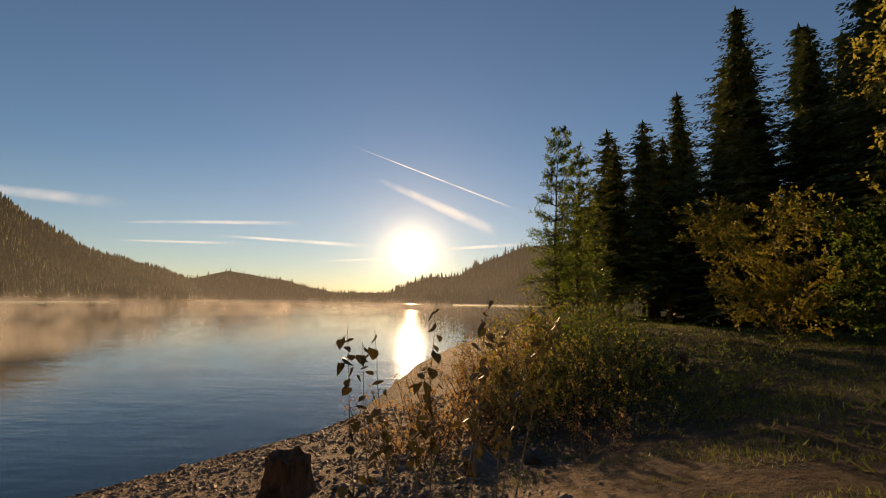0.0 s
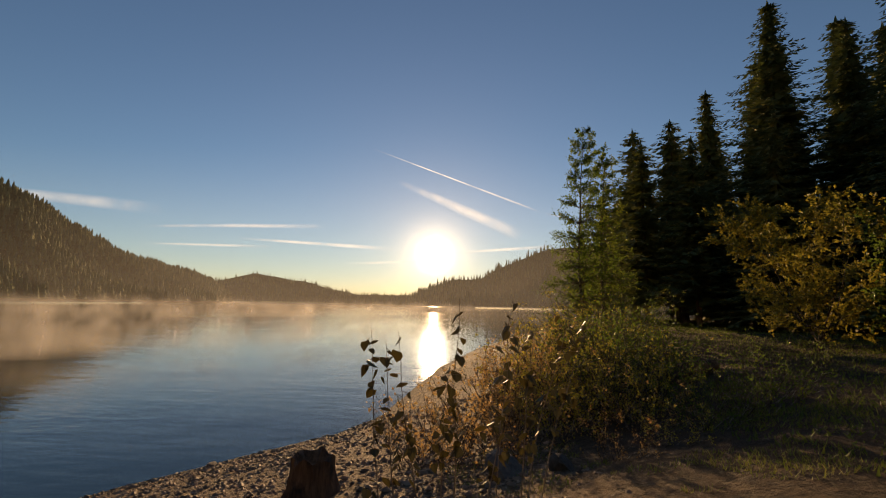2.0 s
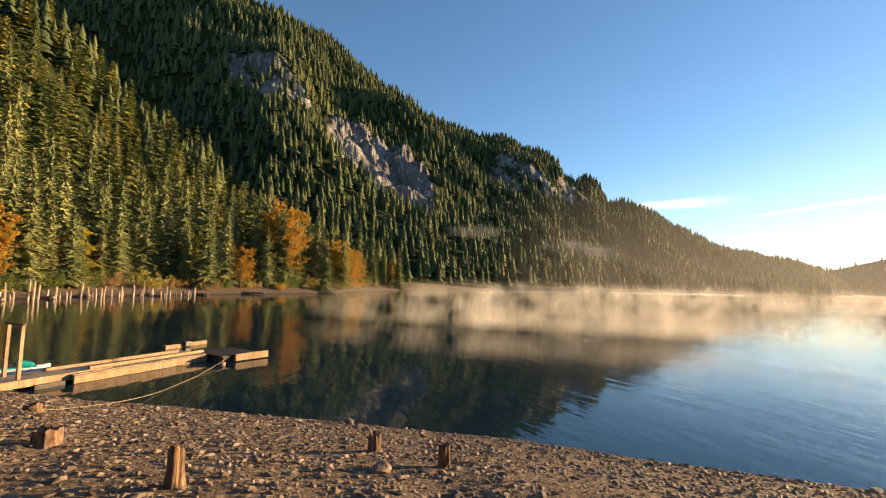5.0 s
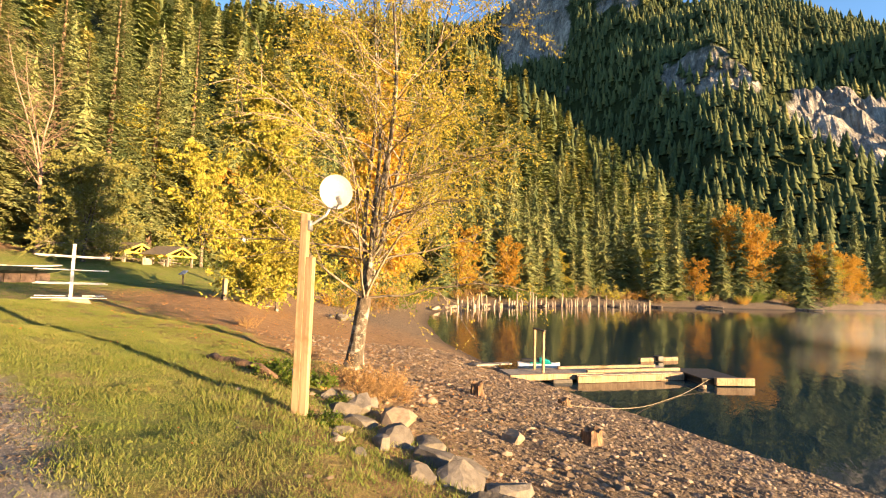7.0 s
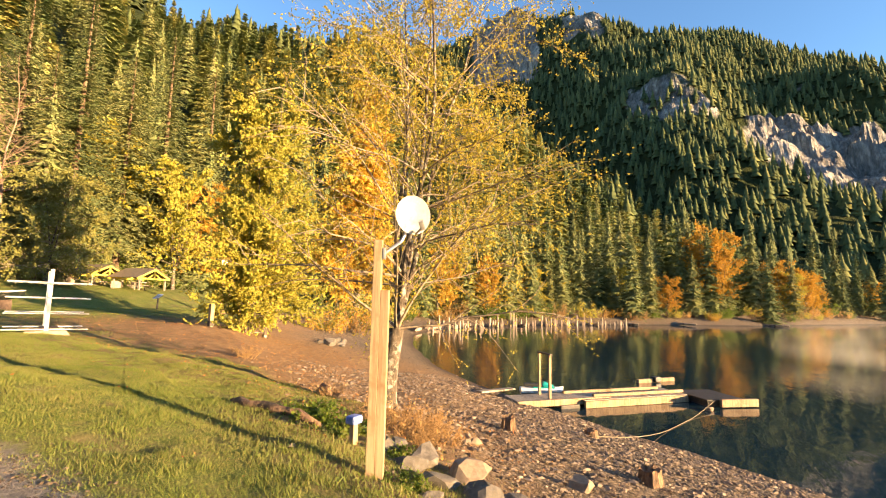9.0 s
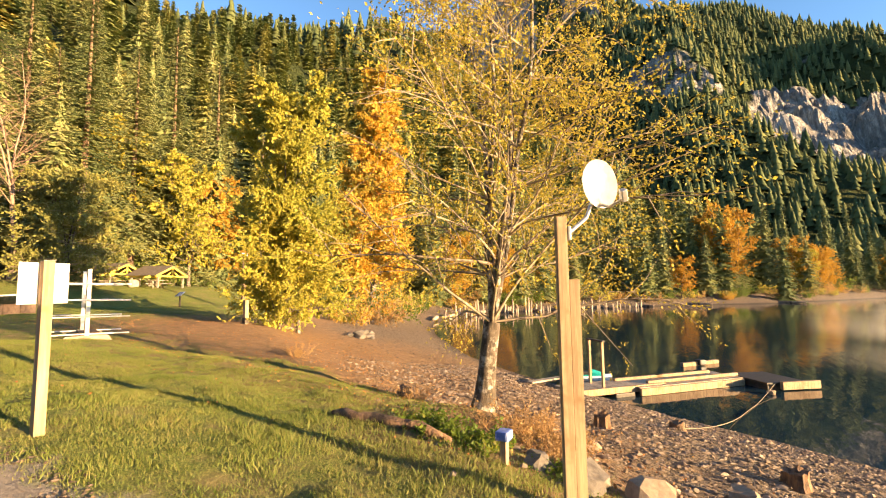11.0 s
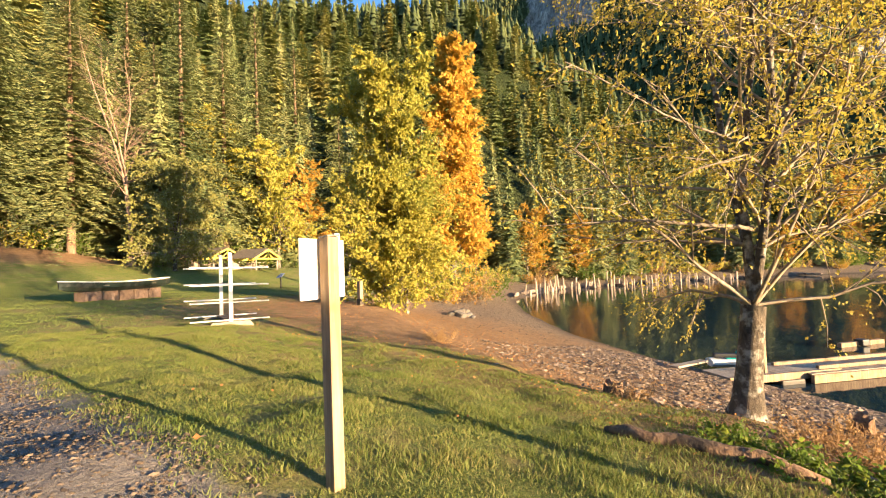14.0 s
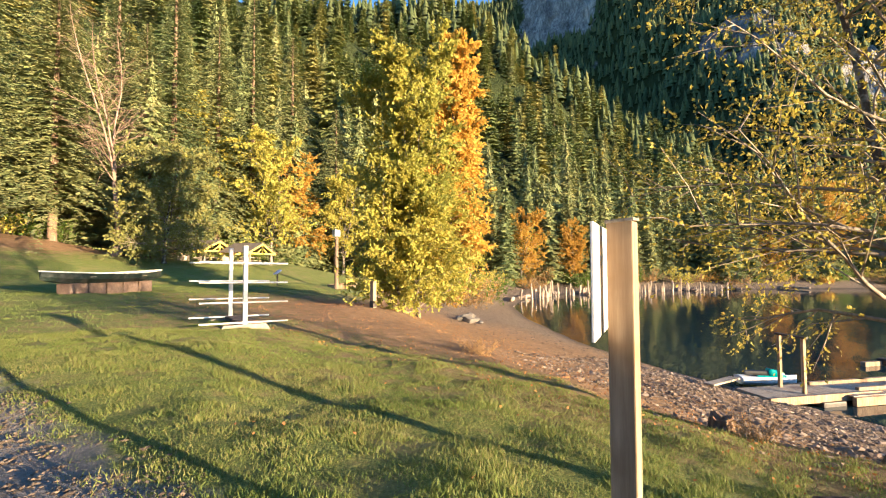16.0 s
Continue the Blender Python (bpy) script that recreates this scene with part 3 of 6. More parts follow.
# ---- tools ----
def part(name, me, material, parent, label=""):
    """One mesh object under a thing or a part. me: a mesh or a bmesh, which is used up."""
    if isinstance(me, bmesh.types.BMesh):
        data = bpy.data.meshes.new(name)
        me.to_mesh(data)
        me.free()
        data.materials.append(material)
        me = data
    ob = new(name, me)
    ob.parent = parent
    return tagged(ob, label)


def thing(name, place, label, category, group="", turn=0.0):
    ob = new(name)
    ob.empty_display_size = 0.2
    ob.matrix_basis = pose(*place, 0, 0, turn)
    return tagged(ob, label, category, group)


def solo(name, bm, material, place, label, category, group="", turn=0.0, kind=""):
    me = bpy.data.meshes.new(name)
    bm.to_mesh(me)
    bm.free()
    me.materials.append(material)
    ob = new(name, me)
    ob.matrix_basis = pose(*place, 0, 0, turn)
    return tagged(ob, label, category, group, kind)


def on_ground(x, y, sink=0.0):
    return (x, y, height(x, y) - sink)


def box(sx, sy, sz, at=(0, 0, 0), bevel=0.008, turn=(0, 0, 0), bm=None, rough=0.0):
    """A bevelled block, its centre at 'at'."""
    own = bmesh.new()
    bmesh.ops.create_cube(own, size=1.0)
    bmesh.ops.scale(own, vec=(sx, sy, sz), verts=own.verts)
    if bevel:
        bmesh.ops.bevel(own, geom=own.edges[:], offset=bevel, segments=2, affect="EDGES", profile=0.6)
    if rough:
        for v in own.verts:
            v.co += Vector((random.uniform(-1, 1), random.uniform(-1, 1), random.uniform(-1, 1))) * rough
    bmesh.ops.transform(own, matrix=pose(*at, *turn), verts=own.verts)
    if bm is None:
        return own
    scratch = bpy.data.meshes.new("scratch")
    own.to_mesh(scratch)
    own.free()
    bm.from_mesh(scratch)
    bpy.data.meshes.remove(scratch)
    return bm


def tube_arrays(lines, sides):
    """Tubes along many lines of (points n x 3, radii n): corners and quads."""
    verts, faces, start = [], [], 0
    ang = np.arange(sides) / sides * 2 * np.pi
    for pts, rad in lines:
        pts, rad = np.asarray(pts, float), np.asarray(rad, float)
        tan = np.gradient(pts, axis=0)
        tan /= np.linalg.norm(tan, axis=1)[:, None] + 1e-9
        ref = np.where(np.abs(tan[:, 2:3]) > 0.9, np.array([[1.0, 0, 0]]), np.array([[0, 0, 1.0]]))
        u = np.cross(tan, ref)
        u /= np.linalg.norm(u, axis=1)[:, None] + 1e-9
        w = np.cross(tan, u)
        ring = pts[:, None, :] + rad[:, None, None] * (np.cos(ang)[None, :, None] * u[:, None, :] + np.sin(ang)[None, :, None] * w[:, None, :])
        verts.append(ring.reshape(-1, 3))
        n = len(pts)
        i = (np.arange(n - 1)[:, None] * sides + np.arange(sides)[None, :])
        j = (np.arange(n - 1)[:, None] * sides + (np.arange(sides)[None, :] + 1) % sides)
        faces.append((np.stack([i, j, j + sides, i + sides], -1) + start).reshape(-1, 4))
        start += n * sides
    return np.concatenate(verts), np.concatenate(faces)


def tube_bm(points, radii, sides=8):
    v, f = tube_arrays([(points, radii)], sides)
    bm = bmesh.new()
    vs = [bm.verts.new(c) for c in v]
    for q in f:
        bm.faces.new([vs[k] for k in q])
    bm.faces.new(vs[:sides][::-1])
    bm.faces.new(vs[-sides:])
    bmesh.ops.recalc_face_normals(bm, faces=bm.faces)
    return bm


def rock_bm(rng, size, flat=0.7, cuts=2):
    bm = bmesh.new()
    bmesh.ops.create_icosphere(bm, subdivisions=cuts, radius=1.0)
    off = Vector(rng.uniform(-50, 50, 3))
    planes = [(Vector(rng.normal(0, 1, 3)).normalized(), rng.uniform(0.42, 0.78)) for _ in range(9)]
    for v in bm.verts:
        c = v.co.copy()
        for n, k in planes:
            over = c.dot(n) - k
            if over > 0:
                c -= n * over
        c *= 1 + 0.10 * noise.noise(c * 1.7 + off) + 0.06 * noise.noise(c * 5.0 + off)
        v.co = Vector((c.x * size[0], c.y * size[1], c.z * size[2] * flat))
    return bm


def leaf_arrays(places, ways, size, rng, wide=0.62, droop=0.3):
    """Small folded leaves: four corners, two faces each."""
    p, d = np.asarray(places, float), np.asarray(ways, float)
    n = len(p)
    d = d + rng.normal(0, 0.7, (n, 3)) - np.array([0, 0, droop])
    d /= np.linalg.norm(d, axis=1)[:, None]
    s = np.cross(d, rng.normal(0, 1, (n, 3)))
    s /= np.linalg.norm(s, axis=1)[:, None] + 1e-9
    up = np.cross(s, d)
    ln = (size * rng.uniform(0.6, 1.35, n))[:, None]
    mid = p + d * ln * 0.5
    v = np.stack([p, mid + s * ln * wide * 0.5 + up * ln * 0.08, p + d * ln, mid - s * ln * wide * 0.5 + up * ln * 0.08], 1).reshape(-1, 3)
    i = np.arange(n)[:, None] * 4
    f = np.stack([np.hstack([i, i + 1, i + 2]), np.hstack([i, i + 2, i + 3])], 1).reshape(-1, 3)
    return v, f


def broad_leaf_arrays(places, size, rng):
    """Hanging heart-shaped leaves of seven corners, folded along the midrib."""
    outline = np.array([(0, 0.0, 0), (0.34, -0.06, 0.06), (0.42, 0.26, 0.09), (0.22, 0.66, 0.05), (0, 1.0, -0.06), (-0.22, 0.66, 0.05), (-0.42, 0.26, 0.09), (-0.34, -0.06, 0.06)])
    n = len(places)
    a, tilt = rng.uniform(0, 6.28, n), rng.uniform(0.5, 1.35, n)
    ln = size * rng.uniform(0.55, 1.25, n)
    fw = np.stack([np.cos(a) * np.cos(tilt), np.sin(a) * np.cos(tilt), -np.sin(tilt)], -1)
    sd = np.stack([-np.sin(a), np.cos(a), rng.normal(0, 0.3, n)], -1)
    up = np.cross(sd, fw)
    v = places[:, None] + ln[:, None, None] * (outline[None, :, 0:1] * sd[:, None] + outline[None, :, 1:2] * fw[:, None] + outline[None, :, 2:3] * up[:, None])
    tri = np.array([(0, k, k + 1) for k in range(1, 7)])
    return v.reshape(-1, 3), (tri[None] + np.arange(n)[:, None, None] * 8).reshape(-1, 3)


def bend(rng, start, way, length, n, wander, rise):
    """A wandering line from start: n points, turned a little at each step, bent up or down."""
    pts, d = [np.array(start, float)], np.array(way, float)
    for _ in range(n - 1):
        d = d + rng.normal(0, wander, 3) + np.array([0, 0, rise])
        d /= np.linalg.norm(d)
        pts.append(pts[-1] + d * length / (n - 1))
    return np.array(pts), d


def broadleaf(rng, tall, girth, stems=1, laterals=40, reach=lambda k: 0.35, lift=(0.2, 0.7), first=0.15, sub=7, twig=5, leaves=4, leaf=0.07, sag=-0.03, spread=0.12, lean=(0, 0), sides=7, fork=0.25):
    """A leafy tree: leaders, laterals, side shoots, twigs and leaves. Returns the wood's and the leaves' arrays."""
    wood, lp, ld = [], [], []
    leaders = []
    base, d = bend(rng, (0, 0, -0.15), (lean[0], lean[1], 1), tall * fork, 6, 0.03, 0.03)
    flare = np.array([1.95, 1.3, 1.08, 1.0, 0.97, 0.98])
    wood.append((base, girth * flare))
    for s in range(stems):
        a = s / stems * 6.28 + rng.uniform(0, 1)
        way = d + np.array([math.cos(a), math.sin(a), 0]) * (spread if stems > 1 else 0.02)
        pts, _ = bend(rng, base[-1], way, tall * (1 - fork) * rng.uniform(0.85, 1.0 if s else 1.05), 12, 0.06, 0.06)
        if s == 0:
            pts[:, 2] *= tall / pts[-1, 2]
            pts[0] = base[-1]
        r = girth * 0.88 / math.sqrt(stems) * np.linspace(1, 0.1, 12)
        wood.append((pts, r))
        leaders.append((pts, r))
    for i in range(laterals):
        k = first + (1 - first) * (i + rng.uniform(0, 1)) / laterals
        pts, r = leaders[i % stems]
        z = k * tall
        if z < base[-1, 2]:
            j = min(int(z / base[-1, 2] * 5), 4)
            st, rr = base[j + 1], girth * 0.4
        else:
            j = int(np.argmin(np.abs(pts[:, 2] - z)))
            st, rr = pts[j], r[j] * 0.6
        a = i * 2.4 + rng.uniform(-0.5, 0.5)
        el = rng.uniform(*lift)
        way = (math.cos(a) * math.cos(el), math.sin(a) * math.cos(el), math.sin(el))
        ln = tall * reach(k) * rng.uniform(0.7, 1.15)
        bp, _ = bend(rng, st, way, ln, 8, 0.10, sag)
        rr = min(rr, 0.022 + ln * 0.011)
        wood.append((bp, rr * np.linspace(1, 0.18, 8)))
        for q in range(sub):
            t = 0.2 + 0.8 * (q + rng.uniform(0, 1)) / sub
            x = t * 7
            j = min(int(x), 6)
            st2 = bp[j] + (bp[j + 1] - bp[j]) * (x - j)
            fw = bp[j + 1] - bp[j]
            fw = fw / (np.linalg.norm(fw) + 1e-9)
            sp, _ = bend(rng, st2, fw + rng.normal(0, 0.7, 3), ln * 0.42 * (1.15 - 0.6 * t) * rng.uniform(0.6, 1.2), 5, 0.14, sag * 1.2)
            wood.append((sp[[0, 2, 4]], rr * 0.36 * np.array([1, 0.6, 0.25])))
            for w in range(twig):
                y = (w + rng.uniform(0.2, 1)) / twig * 3.99
                j2 = int(y)
                p3 = sp[j2] + (sp[j2 + 1] - sp[j2]) * (y - j2)
                d3 = sp[j2 + 1] - sp[j2]
                d3 = d3 / (np.linalg.norm(d3) + 1e-9) + rng.normal(0, 0.6, 3)
                tl = ln * 0.12
                for _ in range(leaves):
                    lp.append(p3 + d3 * tl * rng.uniform(0, 1))
                    ld.append(d3)
    wv, wf = tube_arrays(wood[:1 + stems], sides + 3)
    bv, bf = tube_arrays(wood[1 + stems:], 3)
    lv, lf = leaf_arrays(np.array(lp), np.array(ld), leaf, rng) if lp else (None, None)
    return (wv, wf), (bv, bf), (lv, lf)


def plant_tree(name, place, label, category, shape, bark, leaf_mat, twig_mat=None, turn=0.0, group=""):
    ob = thing(name, place, label, category, group, turn)
    (wv, wf), (bv, bf), (lv, lf) = shape
    part("trunk", mesh_from("trunk", wv, wf, bark, (), True), None, ob)
    if bv is not None:
        part("branch_structure", mesh_from("branch_structure", bv, bf, twig_mat or bark, (), True), None, ob)
    if lv is not None:
        part("crown", mesh_from("crown", lv, lf, leaf_mat), None, ob)
    return ob


def conifer(rng, tall, wide, bare=0.12, whorls=34, boughs=7, sprays=9, gap=0.0, droop=0.35, spray=0.5, power=0.85, slim=0.17, core=0.52):
    """A fir: a tapered trunk and whorls of drooping boughs set with flat sprays of needles."""
    wood = [(np.array([[0, 0, -0.3], [0, 0, 0.4], [0, 0, tall * 0.3], [0, 0, tall * 0.7], [0, 0, tall]]), tall * np.array([0.018, 0.0135, 0.011, 0.006, 0.0012]))]
    verts, faces = [], []
    for i in range(whorls):
        k = bare + (1 - bare) * (i + rng.uniform(0, 0.8)) / whorls
        ln0 = wide * ((1 - k) / (1 - bare)) ** power + 0.15
        for b in range(boughs):
            if rng.uniform() < gap:
                continue
            a = b / boughs * 6.283 + i * 1.1 + rng.uniform(-0.4, 0.4)
            ln = ln0 * rng.uniform(0.6, 1.2)
            out = np.array([math.cos(a), math.sin(a), 0])
            side = np.array([-math.sin(a), math.cos(a), 0])
            s0 = np.array([0, 0, k * tall])
            up0 = rng.uniform(0.0, 0.35) - droop * (1 - k)
            m = max(3, int(sprays * ln / wide + 1.5))
            t = np.repeat((np.arange(m) + rng.uniform(0.2, 0.9, m)) / m, 2)
            c = s0 + out * (ln * t)[:, None] + np.array([0, 0, 1.0]) * (ln * t * (up0 - droop * 0.35 * t * t))[:, None]
            sg = np.where(np.arange(2 * m) % 2, 1.0, -1.0)[:, None]
            ls = spray * (0.45 + 0.55 * ln / wide) * (0.65 + 0.6 * rng.uniform(0, 1, 2 * m))[:, None] * (1.2 - 0.65 * t)[:, None]
            way = out * rng.uniform(0.5, 1.0, (2 * m, 1)) + side * sg * rng.uniform(0.15, 0.9, (2 * m, 1)) + np.array([0, 0, -0.28]) * rng.uniform(0, 1.8, (2 * m, 1))
            tip = c + way * ls
            cross = np.cross(way, np.array([0, 0, 1.0])) + np.array([0, 0, 1.0]) * rng.normal(0, 0.35, (2 * m, 1))
            wd = cross * ls * slim
            mid = s0 + out * ln * 0.32 + np.array([0, 0, ln * 0.32 * up0 - 0.02 * tall])
            end = s0 + out * ln * core + np.array([0, 0, ln * core * (up0 - droop * 0.3) - 0.012 * tall])
            if core:
                verts.append(np.stack([s0 + np.array([0, 0, 0.03 * tall]), mid - side * ln * 0.36 * core, end, mid + side * ln * 0.36 * core]))
            q = np.stack([c - wd * 0.3, c + way * ls * 0.5 - wd - np.array([0, 0, 0.04]), tip, c + way * ls * 0.5 + wd - np.array([0, 0, 0.04])], 1)
            verts.append(q.reshape(-1, 3))
    v = np.concatenate(verts)
    i = np.arange(len(v) // 4)[:, None] * 4
    f = np.stack([np.hstack([i, i + 1, i + 2]), np.hstack([i, i + 2, i + 3])], 1).reshape(-1, 3)
    return tube_arrays(wood[:1], 9), (None, None), (v, f)


def shrub(rng, tall, wide, stems, leaf, per, up=0.8):
    """A shrub: stems from one root, side twigs and leaves."""
    wood, lp, ld = [], [], []
    for s in range(stems):
        a = rng.uniform(0, 6.28)
        r0 = wide * 0.35 * math.sqrt(rng.uniform(0, 1))
        st = np.array([math.cos(a) * r0, math.sin(a) * r0, -0.05])
        a2 = a + rng.normal(0, 0.6)
        way = np.array([math.cos(a2) * wide / tall * 0.55, math.sin(a2) * wide / tall * 0.55, up])
        pts, _ = bend(rng, st, way, tall * rng.uniform(0.55, 1.1), 8, 0.10, 0.02)
        wood.append((pts[[0, 2, 4, 6, 7]], (0.006 + tall * 0.004) * np.linspace(1, 0.2, 5)))
        for w in range(6):
            x = rng.uniform(1.2, 6.9)
            j = int(x)
            p = pts[j] + (pts[j + 1] - pts[j]) * (x - j)
            sp, _ = bend(rng, p, rng.normal(0, 0.8, 3) + np.array([0, 0, 0.5]), tall * rng.uniform(0.1, 0.3), 4, 0.15, 0)
            wood.append((sp[[0, 3]], (0.003 + tall * 0.0015) * np.array([1, 0.4])))
            for _ in range(per):
                y = rng.uniform(0, 2.99)
                lp.append(sp[int(y)] + (sp[int(y) + 1] - sp[int(y)]) * (y - int(y)) + rng.normal(0, leaf * 0.4, 3))
                ld.append(sp[-1] - sp[0])
    bv, bf = tube_arrays(wood, 3)
    lv, lf = leaf_arrays(np.array(lp), np.array(ld) / tall, leaf, rng)
    return bv, bf, lv, lf


def plant_shrub(name, place, label, shape, leaf_mat, category="shrub", group="", twig=None):
    ob = thing(name, place, label, category, group)
    bv, bf, lv, lf = shape
    part("stem_clump", mesh_from("stem_clump", bv, bf, twig or M_TWIG, (), True), None, ob)
    part("foliage", mesh_from("foliage", lv, lf, leaf_mat), None, ob)
    return ob


def stump_bm(rng, radius, tall, jag=0.35):
    """A broken stump: fluted sides, flared foot and a splintered rim."""
    sides, rings = 18, 7
    bm = bmesh.new()
    ph = rng.uniform(0, 6.28, 4)
    grid = []
    rim = rng.uniform(1 - jag, 1, sides)
    rim = (rim + np.roll(rim, 1)) / 2
    for i in range(rings):
        k = i / (rings - 1)
        row = []
        for s in range(sides):
            a = s / sides * 6.283
            r = radius * (1 + 0.55 * (1 - k) ** 3) * (1 + 0.13 * math.sin(3 * a + ph[0]) + 0.09 * math.sin(7 * a + ph[1]) + rng.uniform(-0.04, 0.04))
            row.append(bm.verts.new((math.cos(a) * r, math.sin(a) * r, -0.08 + (tall * rim[s] + 0.08) * k)))
        grid.append(row)
    inner = [bm.verts.new((v.co.x * 0.55, v.co.y * 0.55, v.co.z - tall * rng.uniform(0.08, 0.3))) for v in grid[-1]]
    grid.append(inner)
    for a, b in zip(grid, grid[1:]):
        for s in range(sides):
            bm.faces.new((a[s], a[(s + 1) % sides], b[(s + 1) % sides], b[s]))
    bm.faces.new(inner)
    bmesh.ops.recalc_face_normals(bm, faces=bm.faces)
    return bm

# ---- lawn and bank ----
def sign_post():
    ob = thing("sign_post", (-3.3, -9.44, 3.93), "square wooden post with a white notice board in grass", "sign post", "", 2)
    part("post", box(0.094, 0.094, 1.76, (0, 0, 0.76), 0.006), M_WOOD_NEW, ob)
    part("notice_board", box(0.44, 0.012, 0.42, (-0.01, -0.085, 1.42), 0.003, (0, 0, 8)), M_WHITE, ob, "plain white back of a notice")
    part("cap", box(0.104, 0.104, 0.012, (0, 0, 1.645), 0.003, (4, 3, 0)), M_WOOD_GREY, ob)


def dish_post():
    ob = thing("satellite_dish_post", (-5.76, -4.81, 3.02), "tall timber post carrying a round white satellite dish", "satellite dish", "", 28)
    part("post", box(0.12, 0.10, 2.99, (-0.04, -0.05, 1.41), 0.005), M_WOOD_NEW, ob, "tall square timber post")
    part("brace_post", box(0.12, 0.10, 2.38, (-0.045, 0.052, 1.10), 0.005), M_WOOD_NEW, ob, "shorter timber bolted alongside")
    arm = tube_bm([(-0.04, 0.02, 2.74), (-0.10, 0.22, 2.90), (-0.15, 0.33, 3.14)], [0.02, 0.02, 0.02], 10)
    part("mast_arm", arm, M_GREY_METAL, ob)
    bm = bmesh.new()
    rings, sides, rad = 6, 32, 0.235
    grid = [[bm.verts.new((math.cos(a) * rad * r / rings, math.sin(a) * rad * 1.06 * r / rings, 0.06 * (r / rings) ** 2)) for a in [s / sides * 2 * math.pi for s in range(sides)]] for r in range(1, rings + 1)]
    mid = bm.verts.new((0, 0, 0))
    for s in range(sides):
        bm.faces.new((mid, grid[0][s], grid[0][(s + 1) % sides]))
        for a, b in zip(grid, grid[1:]):
            bm.faces.new((a[s], b[s], b[(s + 1) % sides], a[(s + 1) % sides]))
    bmesh.ops.solidify(bm, geom=bm.faces[:], thickness=0.012)
    centre, aim = Vector((-0.126, 0.34, 3.24)), Vector((0.88, 0.47, 0.0))
    turn = Matrix.Translation(centre) @ aim.to_track_quat("Z", "Y").to_matrix().to_4x4()
    bmesh.ops.transform(bm, matrix=turn, verts=bm.verts)
    part("reflector", bm, M_WHITE, ob, "round off-white dish")
    feed_end = centre + aim.normalized() * 0.34 + Vector((0, 0, -0.2))
    part("feed_arm", tube_bm([centre + Vector((-0.02, 0, -0.18)), centre + aim.normalized() * 0.16 + Vector((0, 0, -0.25)), feed_end], [0.014, 0.014, 0.014], 8), M_GREY_METAL, ob)
    part("receiver", box(0.07, 0.06, 0.12, tuple(feed_end + Vector((0, 0, 0.03))), 0.012, (20, 30, 10)), M_GREY_METAL, ob, "small grey receiver head")
    part("clamp", box(0.11, 0.03, 0.14, (-0.04, 0.025, 2.74), 0.005), M_GREY_METAL, ob)


def kayak_rack():
    ob = thing("kayak_rack", (-7.7, -19.8, 3.74), "white wooden kayak rack with bare crosswise arms on lawn", "rack", "", -17)
    for y in (0.0, -1.75):
        part("post", box(0.10, 0.10, 2.2, (0, y, 1.12), 0.006), M_WHITEWOOD, ob)
        foot = bmesh.new()
        pts = [(-0.66, 0), (0.66, 0), (0.5, 0.22), (-0.5, 0.22)]
        a = [foot.verts.new((x, y - 0.07, z)) for x, z in pts]
        b = [foot.verts.new((x, y + 0.07, z)) for x, z in pts]
        foot.faces.new(a), foot.faces.new(b[::-1])
        for i in range(4):
            foot.faces.new((a[i], b[i], b[(i + 1) % 4], a[(i + 1) % 4]))
        bmesh.ops.recalc_face_normals(foot, faces=foot.faces)
        part("foot", foot, M_CONCRETE, ob, "pale tapered foot block")
        for z in (0.26, 0.77, 1.27, 1.77):
            part("arm", tube_bm([(-1.05, y + 0.06, z - 0.01), (1.05, y + 0.06, z + 0.03)], [0.022, 0.022], 8), M_WHITEWOOD, ob)
    part("floor_board", box(0.5, 1.6, 0.10, (-0.1, -0.88, 0.24), 0.01), M_STUMP, ob, "reddish brown board between the feet")


def boat_planter():
    ob = thing("rowing_boat", (-9.2, -34.4, height(-9.2, -34.4)), "old green rowing boat resting on concrete blocks", "boat", "", 30)
    n, long, beam = 25, 6.6, 0.75
    bm = bmesh.new()
    rows = []
    for i in range(n):
        t = i / (n - 1) * 2 - 1
        w = beam * (1 - abs(t) ** 2.4) + 0.03
        rim = 0.90 + 0.13 * t * t
        keel = 0.46 + 0.22 * abs(t) ** 4
        rows.append([bm.verts.new((t * long / 2, w * s, keel + (rim - keel) * q)) for s, q in ((-1, 1), (-0.86, 0.45), (-0.5, 0.08), (0, 0), (0.5, 0.08), (0.86, 0.45), (1, 1))])
    for a, b in zip(rows, rows[1:]):
        for k in range(6):
            bm.faces.new((a[k], b[k], b[k + 1], a[k + 1]))
    bmesh.ops.solidify(bm, geom=bm.faces[:], thickness=0.03)
    part("hull", bm, M_BOAT_GREEN, ob)
    for s in (-1, 1):
        pts = [(t * long / 2, s * (beam * (1 - abs(t) ** 2.4) + 0.04), 0.92 + 0.13 * t * t) for t in [k / 12 * 2 - 1 for k in range(13)]]
        part("gunwale", tube_bm(pts, [0.03] * 13, 6), M_WHITEWOOD, ob, "pale rubbing rail")
    for x in (-1.4, 0.1, 1.5):
        part("thwart", box(0.28, 1.3, 0.04, (x, 0, 0.78), 0.008), M_WOOD_GREY, ob)
    for k in range(5):
        block = thing("concrete_block", (0, 0, 0), "rough stained concrete block under a boat", "block", "blocks under the boat")
        x = -1.85 + k * 0.93
        m = ob.matrix_basis @ pose(x, 0, 0)
        part("body", box(0.88, 0.62, 0.58, (0, 0, 0.22), 0.03, rough=0.012), M_BROWN_BLOCK, block)
        block.matrix_basis = m


